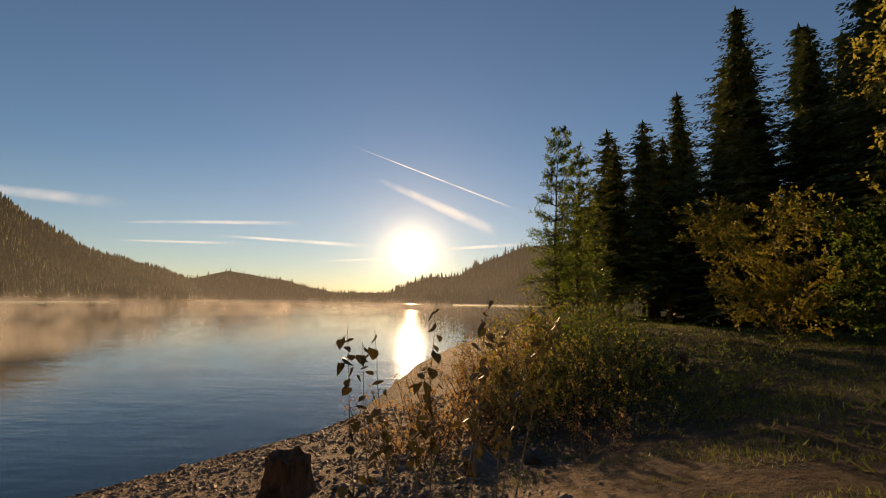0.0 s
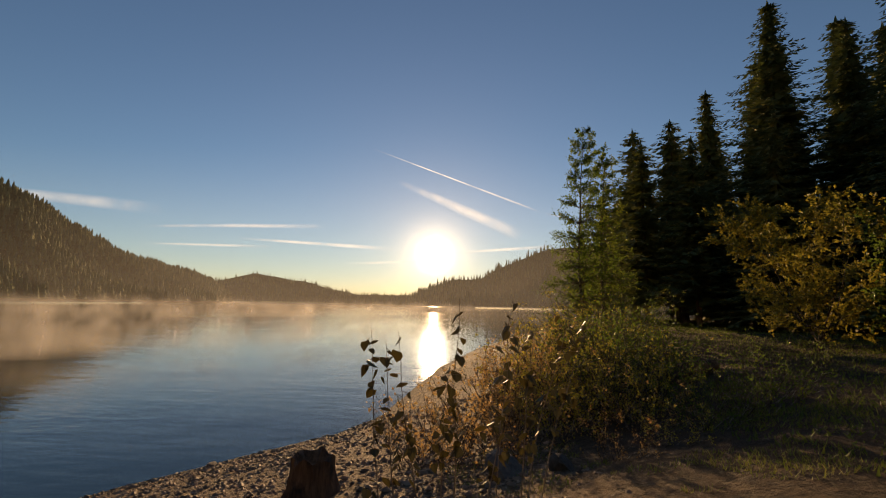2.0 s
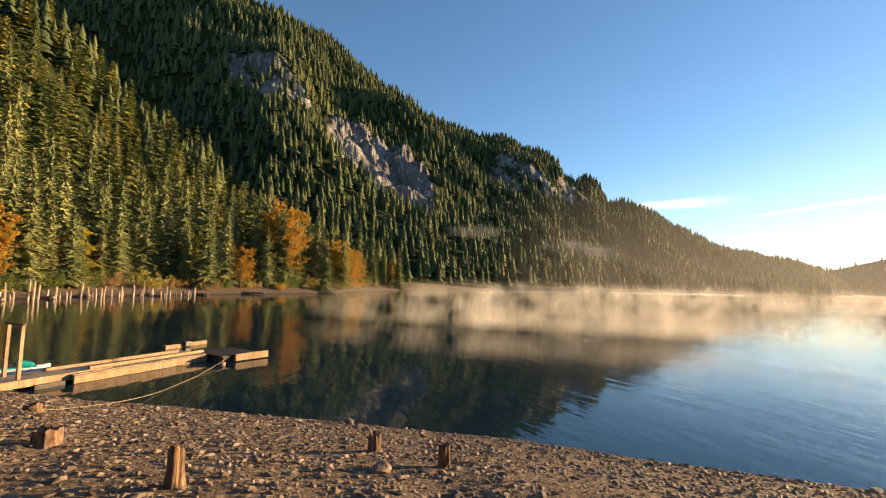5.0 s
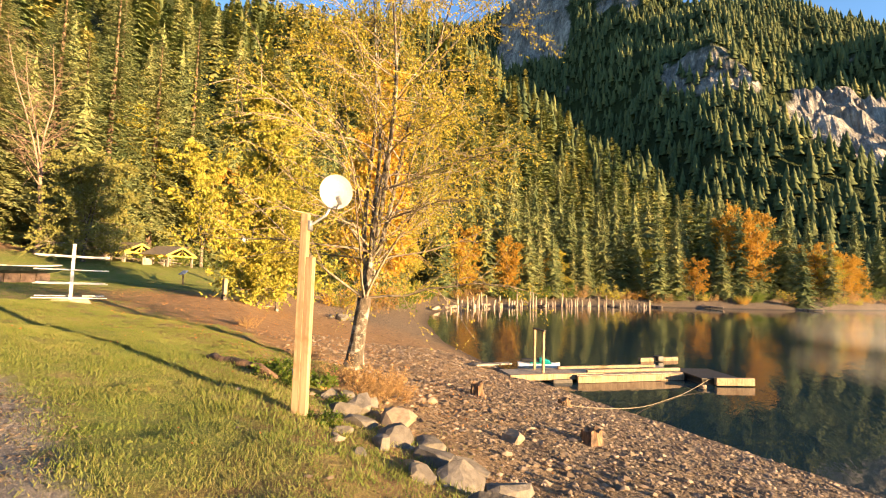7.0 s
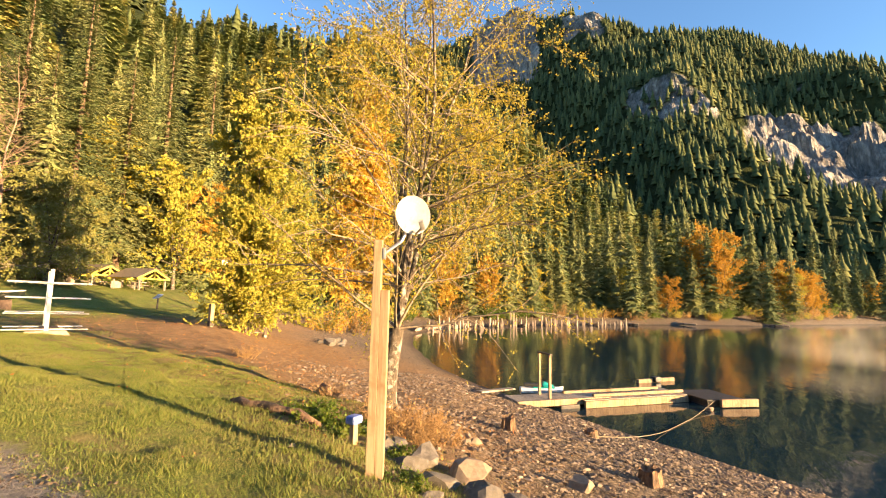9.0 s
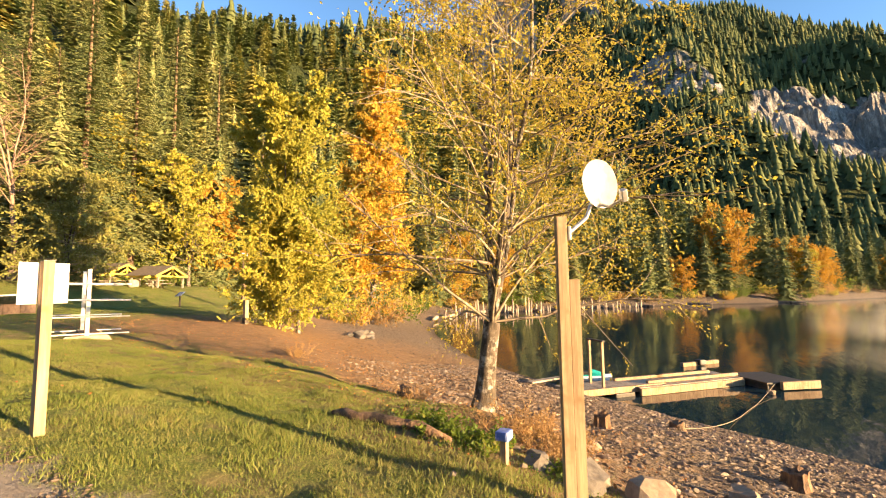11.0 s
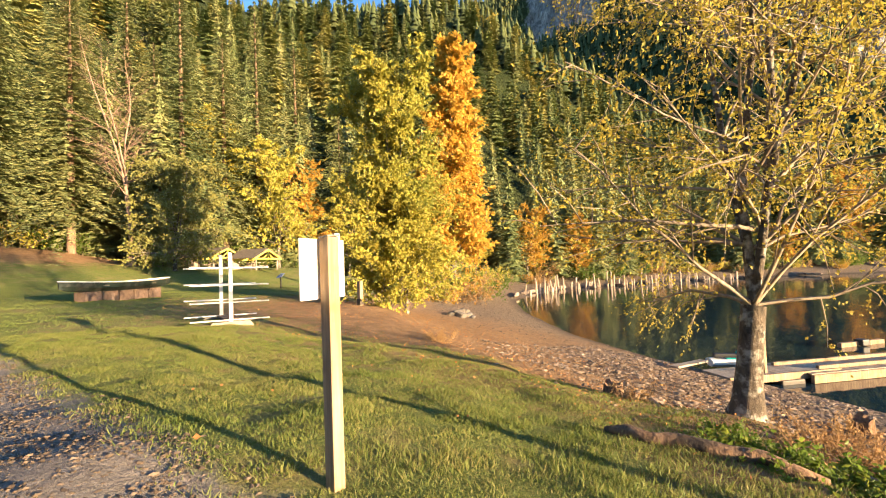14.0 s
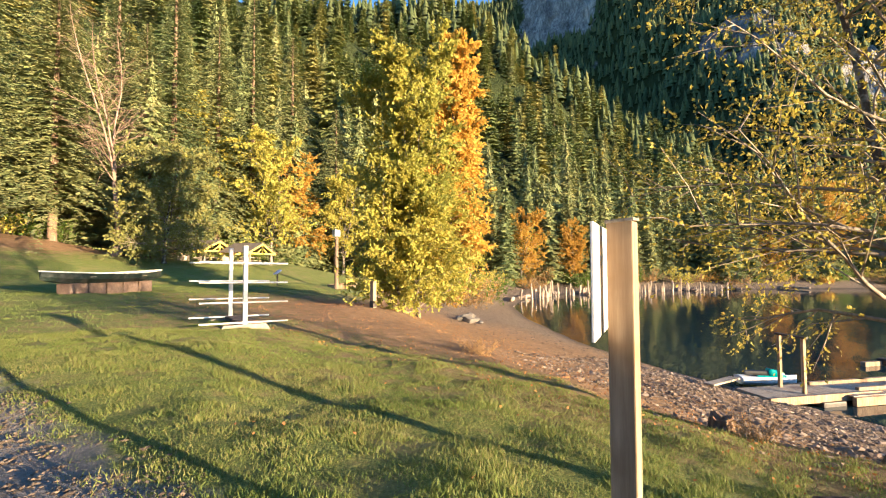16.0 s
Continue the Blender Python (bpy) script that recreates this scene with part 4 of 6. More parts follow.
def shelter(x, y, turn, top):
    g = height(x, y)
    ob = thing("picnic_shelter", (x, y, g), "low picnic shelter with bright yellow gable beams", "shelter", "picnic shelters", turn)
    hgt = top - g
    eave = hgt - 0.95
    for sx in (-1.9, 1.9):
        for sy in (-1.3, 1.3):
            part("post", box(0.14, 0.14, eave, (sx * 0.9, sy, eave / 2), 0.01), M_WOOD_GREY, ob)
    for sx, w in ((-1.25, 1.3), (1.2, 1.3)):
        part("half_wall", box(w, 0.12, eave * 0.75, (sx, 1.36, eave * 0.375), 0.01), M_CONCRETE, ob, "pale block half wall")
    for sy in (1.46, -1.46):
        part("tie_beam", box(4.3, 0.12, 0.15, (0, sy, eave + 0.02), 0.01), M_YELLOW, ob)
        part("king_post", box(0.12, 0.1, 0.7, (0, sy, eave + 0.42), 0.01), M_YELLOW, ob)
        for s in (-1, 1):
            part("rafter", box(2.35, 0.13, 0.15, (s * 1.07, sy, eave + 0.47), 0.01, (0, s * 22.5, 0)), M_YELLOW, ob)
            part("strut", box(0.95, 0.08, 0.1, (s * 0.45, sy, eave + 0.28), 0.008, (0, s * 32, 0)), M_YELLOW, ob)
    for s in (-1, 1):
        part("roof_slope", box(2.5, 3.1, 0.05, (s * 1.13, 0, eave + 0.58), 0.01, (0, s * 22.5, 0)), M_ROOF, ob)
    table = thing("picnic_table", (0, 0, 0), "plain wooden picnic table under a shelter", "table", "picnic tables")
    part("tabletop", box(1.8, 0.75, 0.05, (0, 0, 0.75), 0.008), M_WOOD_GREY, table)
    for s in (-1, 1):
        part("bench", box(1.8, 0.26, 0.045, (0, s * 0.68, 0.45), 0.008), M_WOOD_GREY, table)
        part("leg", box(0.08, 1.5, 0.09, (s * 0.65, 0, 0.40), 0.008), M_WOOD_GREY, table)
        part("leg_brace", box(0.08, 0.08, 0.74, (s * 0.65, 0, 0.37), 0.008), M_WOOD_GREY, table)
    table.matrix_basis = ob.matrix_basis.copy()


def fallen_log():
    rng = np.random.default_rng(5)
    a, b = Vector((-6.62, -8.75, 0)), Vector((-6.85, -6.75, 0))
    pts = []
    for k in range(9):
        p = a.lerp(b, k / 8)
        pts.append((p.x + rng.normal(0, 0.04), p.y, height(p.x, p.y) + 0.045 + rng.normal(0, 0.012)))
    bark = tube_bm(pts, [0.03, 0.085, 0.075, 0.095, 0.08, 0.10, 0.07, 0.08, 0.03], 9)
    for f in bark.faces:
        f.smooth = True
    solo("fallen_log", bark, M_STUMP, (0, 0, 0), "dark rotting log lying in the grass", "log")


def marker_post():
    x, y = -6.65, -5.9
    ob = thing("marker_post", on_ground(x, y, 0.05), "short wooden marker post with a blue plastic cap", "post")
    part("post", box(0.10, 0.08, 0.40, (0, 0, 0.18), 0.008), M_WOOD_NEW, ob)
    part("cap", box(0.2, 0.17, 0.12, (0, 0, 0.40), 0.03), M_BLUE, ob, "faded blue cap")


def bollard():
    ob = thing("bollard", (-15.4, -23.0, height(-15.4, -23.0) - 0.05), "pale square wooden bollard beside yellow bush", "bollard")
    top = 4.78 - ob.location.z
    part("post", box(0.2, 0.2, top, (0, 0, top / 2), 0.012), M_WOOD_NEW, ob)
    part("base_wrap", box(0.22, 0.22, 0.28, (0, 0, 0.2), 0.012), M_DARKWOOD, ob, "dark rotted foot")


def lamp_pole():
    x, y = -25.9, -37.9
    g = height(x, y)
    ob = thing("utility_pole", (x, y, g), "short round wooden pole with a grey lamp box", "pole")
    part("pole", tube_bm([(0, 0, -0.1), (0, 0, 2.2), (0, 0.02, 8.3 - g)], [0.17, 0.15, 0.13], 12), M_FIRBARK, ob)
    part("lamp_box", box(0.55, 0.4, 0.55, (0.12, 0.1, 8.3 - g - 0.1), 0.04), M_GREY_METAL, ob, "grey metal box")
    part("bracket", tube_bm([(0, 0, 7.6 - g), (0.3, 0.1, 7.9 - g)], [0.03, 0.03], 6), M_GREY_METAL, ob)


def info_sign():
    x, y = -21.1, -38.9
    g = height(x, y)
    ob = thing("information_sign", (x, y, g), "small slanted blue information panel on a leg", "sign", "", 40)
    part("leg", box(0.1, 0.1, 0.9, (0, 0, 0.42), 0.008), M_DARKWOOD, ob)
    part("panel", box(0.9, 0.5, 0.05, (0, 0, 1.0), 0.01, (40, 0, 0)), M_BLUE, ob, "slanted blue panel")


def flower_bed():
    x, y = -27.5, -39.0
    ob = thing("garden_bed", on_ground(x, y), "timber-edged garden bed with small yellow stakes", "garden bed", "", 35)
    for s in (-1, 1):
        part("edging_board", box(3.2, 0.14, 0.35, (0, s * 0.8, 0.15), 0.01), M_WOOD_NEW, ob)
        part("end_board", box(0.14, 1.5, 0.35, (s * 1.55, 0, 0.15), 0.01), M_WOOD_NEW, ob)
    part("soil", box(3.0, 1.5, 0.2, (0, 0, 0.14), 0.02), M_DARKWOOD, ob)
    for k in range(9):
        part("stake", box(0.05, 0.05, 0.55, (-1.35 + k * 0.34, 0.7, 0.45), 0.005), M_YELLOW, ob)


def boulders():
    rng = np.random.default_rng(11)
    spots = [(-7.1, -5.6, .34), (-6.75, -5.0, .38), (-7.2, -5.05, .45), (-7.35, -4.4, .48), (-6.5, -4.35, .36), (-6.5, -3.75, .42), (-6.85, -3.9, .36), (-6.15, -3.6, .28), (-7.0, -3.5, .34),
             (-6.55, -3.1, .40), (-6.05, -3.0, .30), (-6.7, -2.75, .42), (-6.2, -2.45, .44), (-5.7, -2.7, .26), (-6.6, -2.1, .4), (-5.9, -1.8, .42), (-6.3, -1.4, .36), (-5.6, -1.1, .4), (-5.2, -0.4, .38), (-5.8, -0.2, .33), (-4.9, 0.5, .36),
             (-7.7, -5.9, .24), (-7.95, -5.5, .3), (-7.6, -6.4, .2), (-5.9, -4.1, .18), (-5.5, -3.4, .14), (-5.6, -3.9, .12)]
    for x, y, s in spots:
        s *= 0.92
        bm = rock_bm(rng, (s * rng.uniform(0.8, 1.15), s * rng.uniform(0.7, 1.0), s * rng.uniform(0.75, 1.0)))
        solo("boulder", bm, M_ROCK if rng.uniform() < 0.9 else M_PALE_ROCK, on_ground(x, y, -s * 0.05), "angular grey boulder piled along the bank", "boulder", "boulders along the bank", rng.uniform(0, 360))
    for x, y, s in ((-26.0, -25.0, .55), (-26.8, -25.6, .6), (-27.6, -26.3, .5), (-28.3, -26.0, .45), (-25.4, -25.3, .4), (-28.9, -27.0, .55), (-30.2, -27.5, .5), (-27.1, -24.8, .3)):
        bm = rock_bm(rng, (s, s * 0.8, s * 0.8))
        solo("boulder", bm, M_ROCK, on_ground(x, y, -s * 0.25), "dark angular boulder heaped beside yellow bush", "boulder", "rubble by the bush", rng.uniform(0, 360))


def beach_stumps():
    rng = np.random.default_rng(17)
    for x, y, r, tall, label in ((-11.8, -2.45, .20, .38, "short weathered stump standing in beach gravel"), (-13.2, -6.05, .17, .42, "squat splintered stump on the gravel beach"),
                                 (-8.35, 0.28, .10, .68, "thin splintered stump standing in beach gravel"), (-9.7, 4.65, .10, .52, "narrow rotten stump on the gravel beach"),
                                 (-11.3, 3.6, .12, .52, "reddish rotten stump behind a pale stone"), (-16.6, -4.6, .2, .3, "low dark stump tied with a rope"),
                                 (-3.5, 9.7, .34, .78, "broad dark stump on the shaded beach"), (-9.9, -9.7, .16, .3, "low brown stump near the tree")):
        solo("tree_stump", stump_bm(rng, r, tall), M_STUMP, on_ground(x, y, 0.03), label, "stump", "stumps on the beach", rng.uniform(0, 360))
    for x, y, s, mat, label in ((-9.35, 3.3, .24, M_PALE_ROCK, "pale rounded stone on beach gravel"), (-9.7, -3.35, .36, M_PALE_ROCK, "large tan boulder sunk in beach gravel"), (-16.6, 3.85, .2, M_ROCK, "small stone at the waterline"),
                                (-8.2, 15.3, .2, M_ROCK, "dark stone at the waterline"), (-10.2, -5.6, .16, M_PALE_ROCK, "pale stone on the beach"), (-0.2, 9.6, .5, M_ROCK, "shaded flat boulder beside the path"), (0.6, 9.3, .3, M_ROCK, "shaded stone beside the path"), (-12.4, 9.2, .14, M_ROCK, "small dark stone on the beach"), (-7.9, 4.2, .12, M_ROCK, "small stone on the beach")):
        solo("stone", rock_bm(rng, (s, s * 0.8, s)), mat, on_ground(x, y, -s * 0.2), label, "stone", "", rng.uniform(0, 360))


def dock():
    a, b = Vector((-23.6, -9.05, 0)), Vector((-30.3, -3.0, 0))
    d = (b - a).normalized()
    turn = math.degrees(math.atan2(d.y, d.x))
    ob = thing("floating_dock", (a.x, a.y, -0.1), "weathered wooden floating dock with stacked beams", "dock", "", turn)
    long = (b - a).length
    part("gangway", box(5.2, 1.5, 0.14, (1.6, 0, 0.46), 0.015), M_DECK, ob, "sloping timber gangway")
    part("gangway_side", box(5.3, 0.09, 0.30, (1.6, -0.8, 0.40), 0.01), M_WOOD_NEW, ob)
    for k in range(30):
        part("deck_board", box(0.26, 2.1, 0.045, (long * 0.28 + 0.13 + k * (long * 0.72 / 30), 0, 0.47), 0.006, (random.uniform(-0.6, 0.6), 0, random.uniform(-0.6, 0.6))), M_DECK, ob)
    for s in (-1, 1):
        part("side_beam", box(long * 0.72, 0.16, 0.34, (long * 0.64, s * 1.08, 0.28), 0.015), M_WOOD_NEW, ob, "long pale side beam")
    for x, l, y, z in ((long * 0.42, 3.0, 0.5, 0.58), (long * 0.74, 3.6, 0.5, 0.58), (long * 0.56, 3.3, -0.55, 0.58), (long * 0.88, 2.6, -0.55, 0.58)):
        part("loose_beam", box(l, 0.16, 0.15, (x, y, z), 0.012), M_WOOD_NEW, ob, "pale timber laid along the deck")
    for x in (0.9, 3.4, 5.8, 8.3):
        part("float", box(1.1, 1.9, 0.36, (x + 0.9, 0, 0.10), 0.05), M_DARKWOOD, ob, "dark float under the deck")
    for y in (-0.5, 0.5):
        part("gate_post", box(0.12, 0.12, 2.15, (0.9, y, 1.6), 0.008), M_WOOD_NEW, ob)
    part("gate_beam", box(0.14, 1.3, 0.08, (0.9, 0, 2.69), 0.008), M_DARKWOOD, ob)
    end = thing("swim_platform", (-30.4, -0.6, 0), "square dark float with a pale side beam", "platform", "", 128)
    part("deck", box(2.2, 2.6, 0.10, (-0.5, 0.35, 0.33), 0.015), M_DARKWOOD, end)
    part("hull", box(2.0, 2.4, 0.34, (-0.5, 0.35, 0.12), 0.04), M_DARKWOOD, end)
    part("side_beam", box(2.1, 0.18, 0.38, (0.1, -1.1, 0.24), 0.012), M_WOOD_NEW, end, "pale boxed side beam")
    far = thing("mooring_beam", (-35.4, -4.2, 0), "pale floating beam moored behind the dock", "float", "", turn + 4)
    part("beam", box(3.2, 0.25, 0.24, (0, 0, 0.12), 0.015), M_WOOD_NEW, far)
    part("bumper", box(0.5, 0.5, 0.34, (-0.1, -0.1, 0.2), 0.06), M_BLACK, far)
    plank = [(-22.3, -11.2), (-24.6, -10.3)]
    m = ((plank[0][0] + plank[1][0]) / 2, (plank[0][1] + plank[1][1]) / 2, 0.62)
    solo("gang_plank", box(2.9, 0.4, 0.08, (0, 0, 0), 0.01, (0, 4, 0)), M_DECK, m, "grey plank bridging beach and dock", "plank", "", 166)
    # the rope from the stump to the platform
    rope = []
    for k in range(15):
        t = k / 14
        p = Vector((-16.6, -4.6, 0.98)).lerp(Vector((-29.0, -0.9, 0.35)), t)
        rope.append((p.x, p.y, max(p.z - 1.2 * math.sin(math.pi * t) * 0.55, height(p.x, p.y) + 0.03, 0.02)))
    solo("mooring_rope", tube_bm(rope, [0.013] * 15, 6), M_ROPE, (0, 0, 0), "slack old rope from a stump to the dock", "rope")
    solo("buoy", rock_bm(np.random.default_rng(3), (0.22, 0.2, 0.2), 0.9), M_PALE_ROCK, (-28.0, -1.2, 0.08), "small pale float on the mooring rope", "buoy")


def jet_ski():
    ob = thing("jet_ski", (-26.4, -9.3, 0.02), "teal and white jet ski moored beside the dock", "jet ski", "", 118)
    bm = bmesh.new()
    rows = []
    for i in range(13):
        t = i / 12
        w = 0.55 * (1 - max(0, t - 0.45) ** 2 * 3.2)
        z = 0.10 + 0.20 * max(0, t - 0.5)
        rows.append([bm.verts.new((t * 2.9 - 1.4, w * s, z + q)) for s, q in ((-0.5, 0), (-0.95, 0.16), (-1, 0.34), (-0.55, 0.42), (0, 0.44), (0.55, 0.42), (1, 0.34), (0.95, 0.16), (0.5, 0))])
    for a, b in zip(rows, rows[1:]):
        for k in range(8):
            bm.faces.new((a[k], b[k], b[k + 1], a[k + 1]))
    bm.faces.new(rows[0]), bm.faces.new(rows[-1][::-1])
    bmesh.ops.recalc_face_normals(bm, faces=bm.faces)
    ob.scale = (0.82, 0.82, 0.82)
    part("hull", bm, M_WHITE, ob, "white hull")
    part("deck_stripe", box(1.5, 0.62, 0.10, (0.15, 0, 0.55), 0.045), M_TEAL, ob, "teal deck")
    part("seat", box(1.3, 0.36, 0.24, (-0.55, 0, 0.70), 0.09), M_BLACK, ob, "black padded seat")
    part("cowl", box(0.8, 0.5, 0.34, (0.42, 0, 0.70), 0.12, (0, 18, 0)), M_TEAL, ob, "teal front cowl")
    part("handlebar", tube_bm([(0.12, -0.36, 0.98), (0.2, 0, 0.92), (0.12, 0.36, 0.98)], [0.022, 0.03, 0.022], 8), M_BLACK, ob)


def pilings():
    rng = np.random.default_rng(23)
    k = 0
    line = [(-66, -40.2), (-76, -41.0), (-84.5, -38.6), (-92, -35.5), (-100, -30.4), (-108, -25.6), (-118, -16.8)]
    seg = list(zip(line, line[1:]))
    for (ax, ay), (bx, by) in seg:
        n = int(math.hypot(bx - ax, by - ay) / 0.62)
        for i in range(n):
            if math.sin(i * 0.9 + ax) + rng.normal(0, 0.5) < -0.7:
                continue
            t = (i + rng.uniform(0, 0.8)) / n
            x, y = ax + (bx - ax) * t + rng.normal(0, 0.5), ay + (by - ay) * t + rng.normal(0, 0.5)
            g = min(height(x, y), 0) - 0.4
            top = rng.uniform(0.8, 3.3) * (0.75 + 0.25 * math.sin(i * 0.7))
            lx, ly = rng.normal(0, 0.12), rng.normal(0, 0.12)
            r = rng.uniform(0.14, 0.22)
            bm = tube_bm([(0, 0, g), (lx * 0.5, ly * 0.5, top * 0.55), (lx, ly, top * 0.93), (lx, ly, top)], [r * 1.05, r, r * 0.8, r * 0.3], 8)
            solo("piling", bm, M_PILING, (x, y, 0), "old sunbleached wooden piling standing in shallows", "piling", "pilings along the bay")
    for x, y, l, turn in ((-88, -38.5, 9, 30), (-101, -31.5, 6, 20), (-70, -42.5, 8, 8), (-80, -42.2, 7, -6), (-112, -24, 7, 40), (-132, -6, 10, 48), (-150, 15, 11, 38), (-94, -35.3, 5, 50), (-121, -16.5, 6, 45), (-62, -40.6, 6, 25)):
        bm = tube_bm([(-l / 2, 0, 0.1), (-l / 5, 0.1, 0.16), (l / 5, -0.1, 0.13), (l / 2, 0.1, 0.2)], [0.28, 0.3, 0.24, 0.16], 8)
        solo("driftwood_log", bm, M_PILING, (x, y, max(height(x, y), 0.02) + 0.08), "bleached driftwood log stranded on the shore", "log", "driftwood", turn)


sign_post(), dish_post(), kayak_rack(), boat_planter()
shelter(-24.6, -49.0, 205, 7.62)
shelter(-21.9, -51.6, 203, 7.85)
fallen_log(), marker_post(), bollard(), lamp_pole(), info_sign(), flower_bed(), boulders(), beach_stumps(), dock(), jet_ski(), pilings()

# ---- trees of the lawn and bay ----
def lawn_trees():
    rng = np.random.default_rng(31)
    alder = broadleaf(rng, 12.6, 0.175, 5, 112, lambda k: 0.30 if k < 0.3 else 0.40 - 0.27 * k, (0.15, 0.85), 0.14, 12, 7, 7, 0.058, -0.05, 0.17, (0.10, 0.06), 12, 0.15)
    plant_tree("alder_tree", (-9.68, -7.62, height(-9.68, -7.62) - 0.02), "half-bare alder with pale bark and yellow leaves", "tree", alder, M_BARK, M_YELLOW_LEAF, M_TWIG, 60)
    birch = broadleaf(rng, 13.5, 0.11, 5, 160, lambda k: 0.265 - 0.16 * k, (0.2, 0.9), 0.02, 8, 6, 12, 0.15, 0.0, 0.16, (0, 0), 7, 0.08)
    plant_tree("birch_tree", on_ground(-19.2, -23.6), "dense yellow-green birch clump beside the beach", "tree", birch, M_BARK, M_BIRCH_LEAF, M_TWIG, 0)
    bushy = broadleaf(rng, 6.5, 0.06, 5, 80, lambda k: 0.32 - 0.16 * k, (0.2, 0.9), 0.02, 7, 6, 5, 0.16, 0.0, 0.4, (0, 0), 6, 0.05)
    plant_tree("birch_sapling", on_ground(-17.6, -23.2), "bushy golden saplings at the birch's foot", "tree", bushy, M_BARK, M_BIRCH_LEAF, M_TWIG, 40)
    gold = broadleaf(rng, 33.0, 0.4, 1, 150, lambda k: 0.22 - 0.15 * k, (0.25, 0.75), 0.06, 8, 6, 11, 0.42, 0.02, 0.05, (0, 0), 8, 0.2)
    plant_tree("cottonwood_tree", on_ground(-52.5, -45.5), "tall golden cottonwood in full autumn colour", "tree", gold, M_BARK, M_GOLD_LEAF, M_TWIG)
    bare = broadleaf(rng, 20.5, 0.2, 3, 60, lambda k: 0.26 - 0.14 * k, (0.5, 1.1), 0.3, 10, 1, 0, 0.1, 0.0, 0.2, (0, 0), 7, 0.3)
    plant_tree("maple_tree", on_ground(-14.8, -51.5), "bare leafless maple with reddish spreading branches", "tree", bare, M_BARE_TWIG, None, M_BARE_TWIG)
    olive = broadleaf(rng, 9.8, 0.13, 3, 80, lambda k: 0.46 - 0.24 * k, (-0.05, 0.6), 0.08, 8, 6, 6, 0.2, -0.06, 0.2, (0, 0), 7, 0.2)
    plant_tree("willow_tree", on_ground(-17.2, -48.8), "bushy drooping olive-green tree beside the lawn", "tree", olive, M_BARK, M_OLIVE_LEAF, M_TWIG)
    autumn = broadleaf(rng, 15.0, 0.22, 3, 50, lambda k: 0.40 - 0.22 * k, (0.15, 0.8), 0.15, 7, 5, 7, 0.34, 0.0, 0.25, (0, 0), 7, 0.2)
    made = plant_tree("maple_tree", on_ground(-39, -62), "orange-leaved maple at the forest edge", "tree", autumn, M_BARK, M_ORANGE_LEAF, M_TWIG, 0, "autumn maples")
    for x, y, s, t in ((-84, -50, .95, 40), (-95, -44, .85, 120), (-160, 0, 1.6, 70), (-154, 3, 1.3, 160), (-138, -9, 0.7, 15), (-178, 22, 1.1, 210), (-186, 28, .9, 90), (-194, 29, .9, 33), (-200, 34, .8, 250), (-226, 54, .8, 20), (-112, -40, .55, 200), (-96, -44, .6, 10)):
        c = copy_thing(made, pose(x, y, height(x, y), 0, 0, t))
        c.scale = (s, s, s)
    yel = broadleaf(rng, 16.0, 0.2, 3, 54, lambda k: 0.36 - 0.22 * k, (0.2, 0.9), 0.15, 7, 5, 7, 0.31, 0.0, 0.2, (0, 0), 7, 0.15)
    made = plant_tree("maple_tree", on_ground(-33, -58.5), "yellow-leaved maple among dark conifers", "tree", yel, M_BARK, M_BIRCH_LEAF, M_TWIG, 0, "yellow maples")
    for x, y, s, t in ((-28, -66, 1.2, 40), (-44, -58, .9, 90), (-74, -56, .8, 10), (-104, -44, .8, 200), (-136, -20, .8, 130), (-178, 24, .9, 160), (-90, -52, .7, 33), (-114, -38, .7, 250)):
        c = copy_thing(made, pose(x, y, height(x, y), 0, 0, t))
        c.scale = (s, s, s)
    # firs at the edge of the forest
    kinds = [conifer(rng, 27, 6.0, 0.15, 66, 11, 19, 0.03, 0.6, 0.68, 0.8, 0.2, 0), conifer(rng, 31, 5.6, 0.06, 72, 11, 17, 0.03, 0.55, 0.68, 0.85, 0.2, 0), conifer(rng, 22, 5.2, 0.04, 36, 9, 9, 0.03, 0.5, 1.1, 0.8, 0.2, 0.5), conifer(rng, 25, 6.4, 0.14, 62, 11, 20, 0.05, 0.65, 0.7, 0.75, 0.2, 0),
             conifer(rng, 29, 5.6, 0.06, 38, 9, 9, 0.03, 0.5, 1.2, 0.85, 0.2, 0.55)]
    masters = []
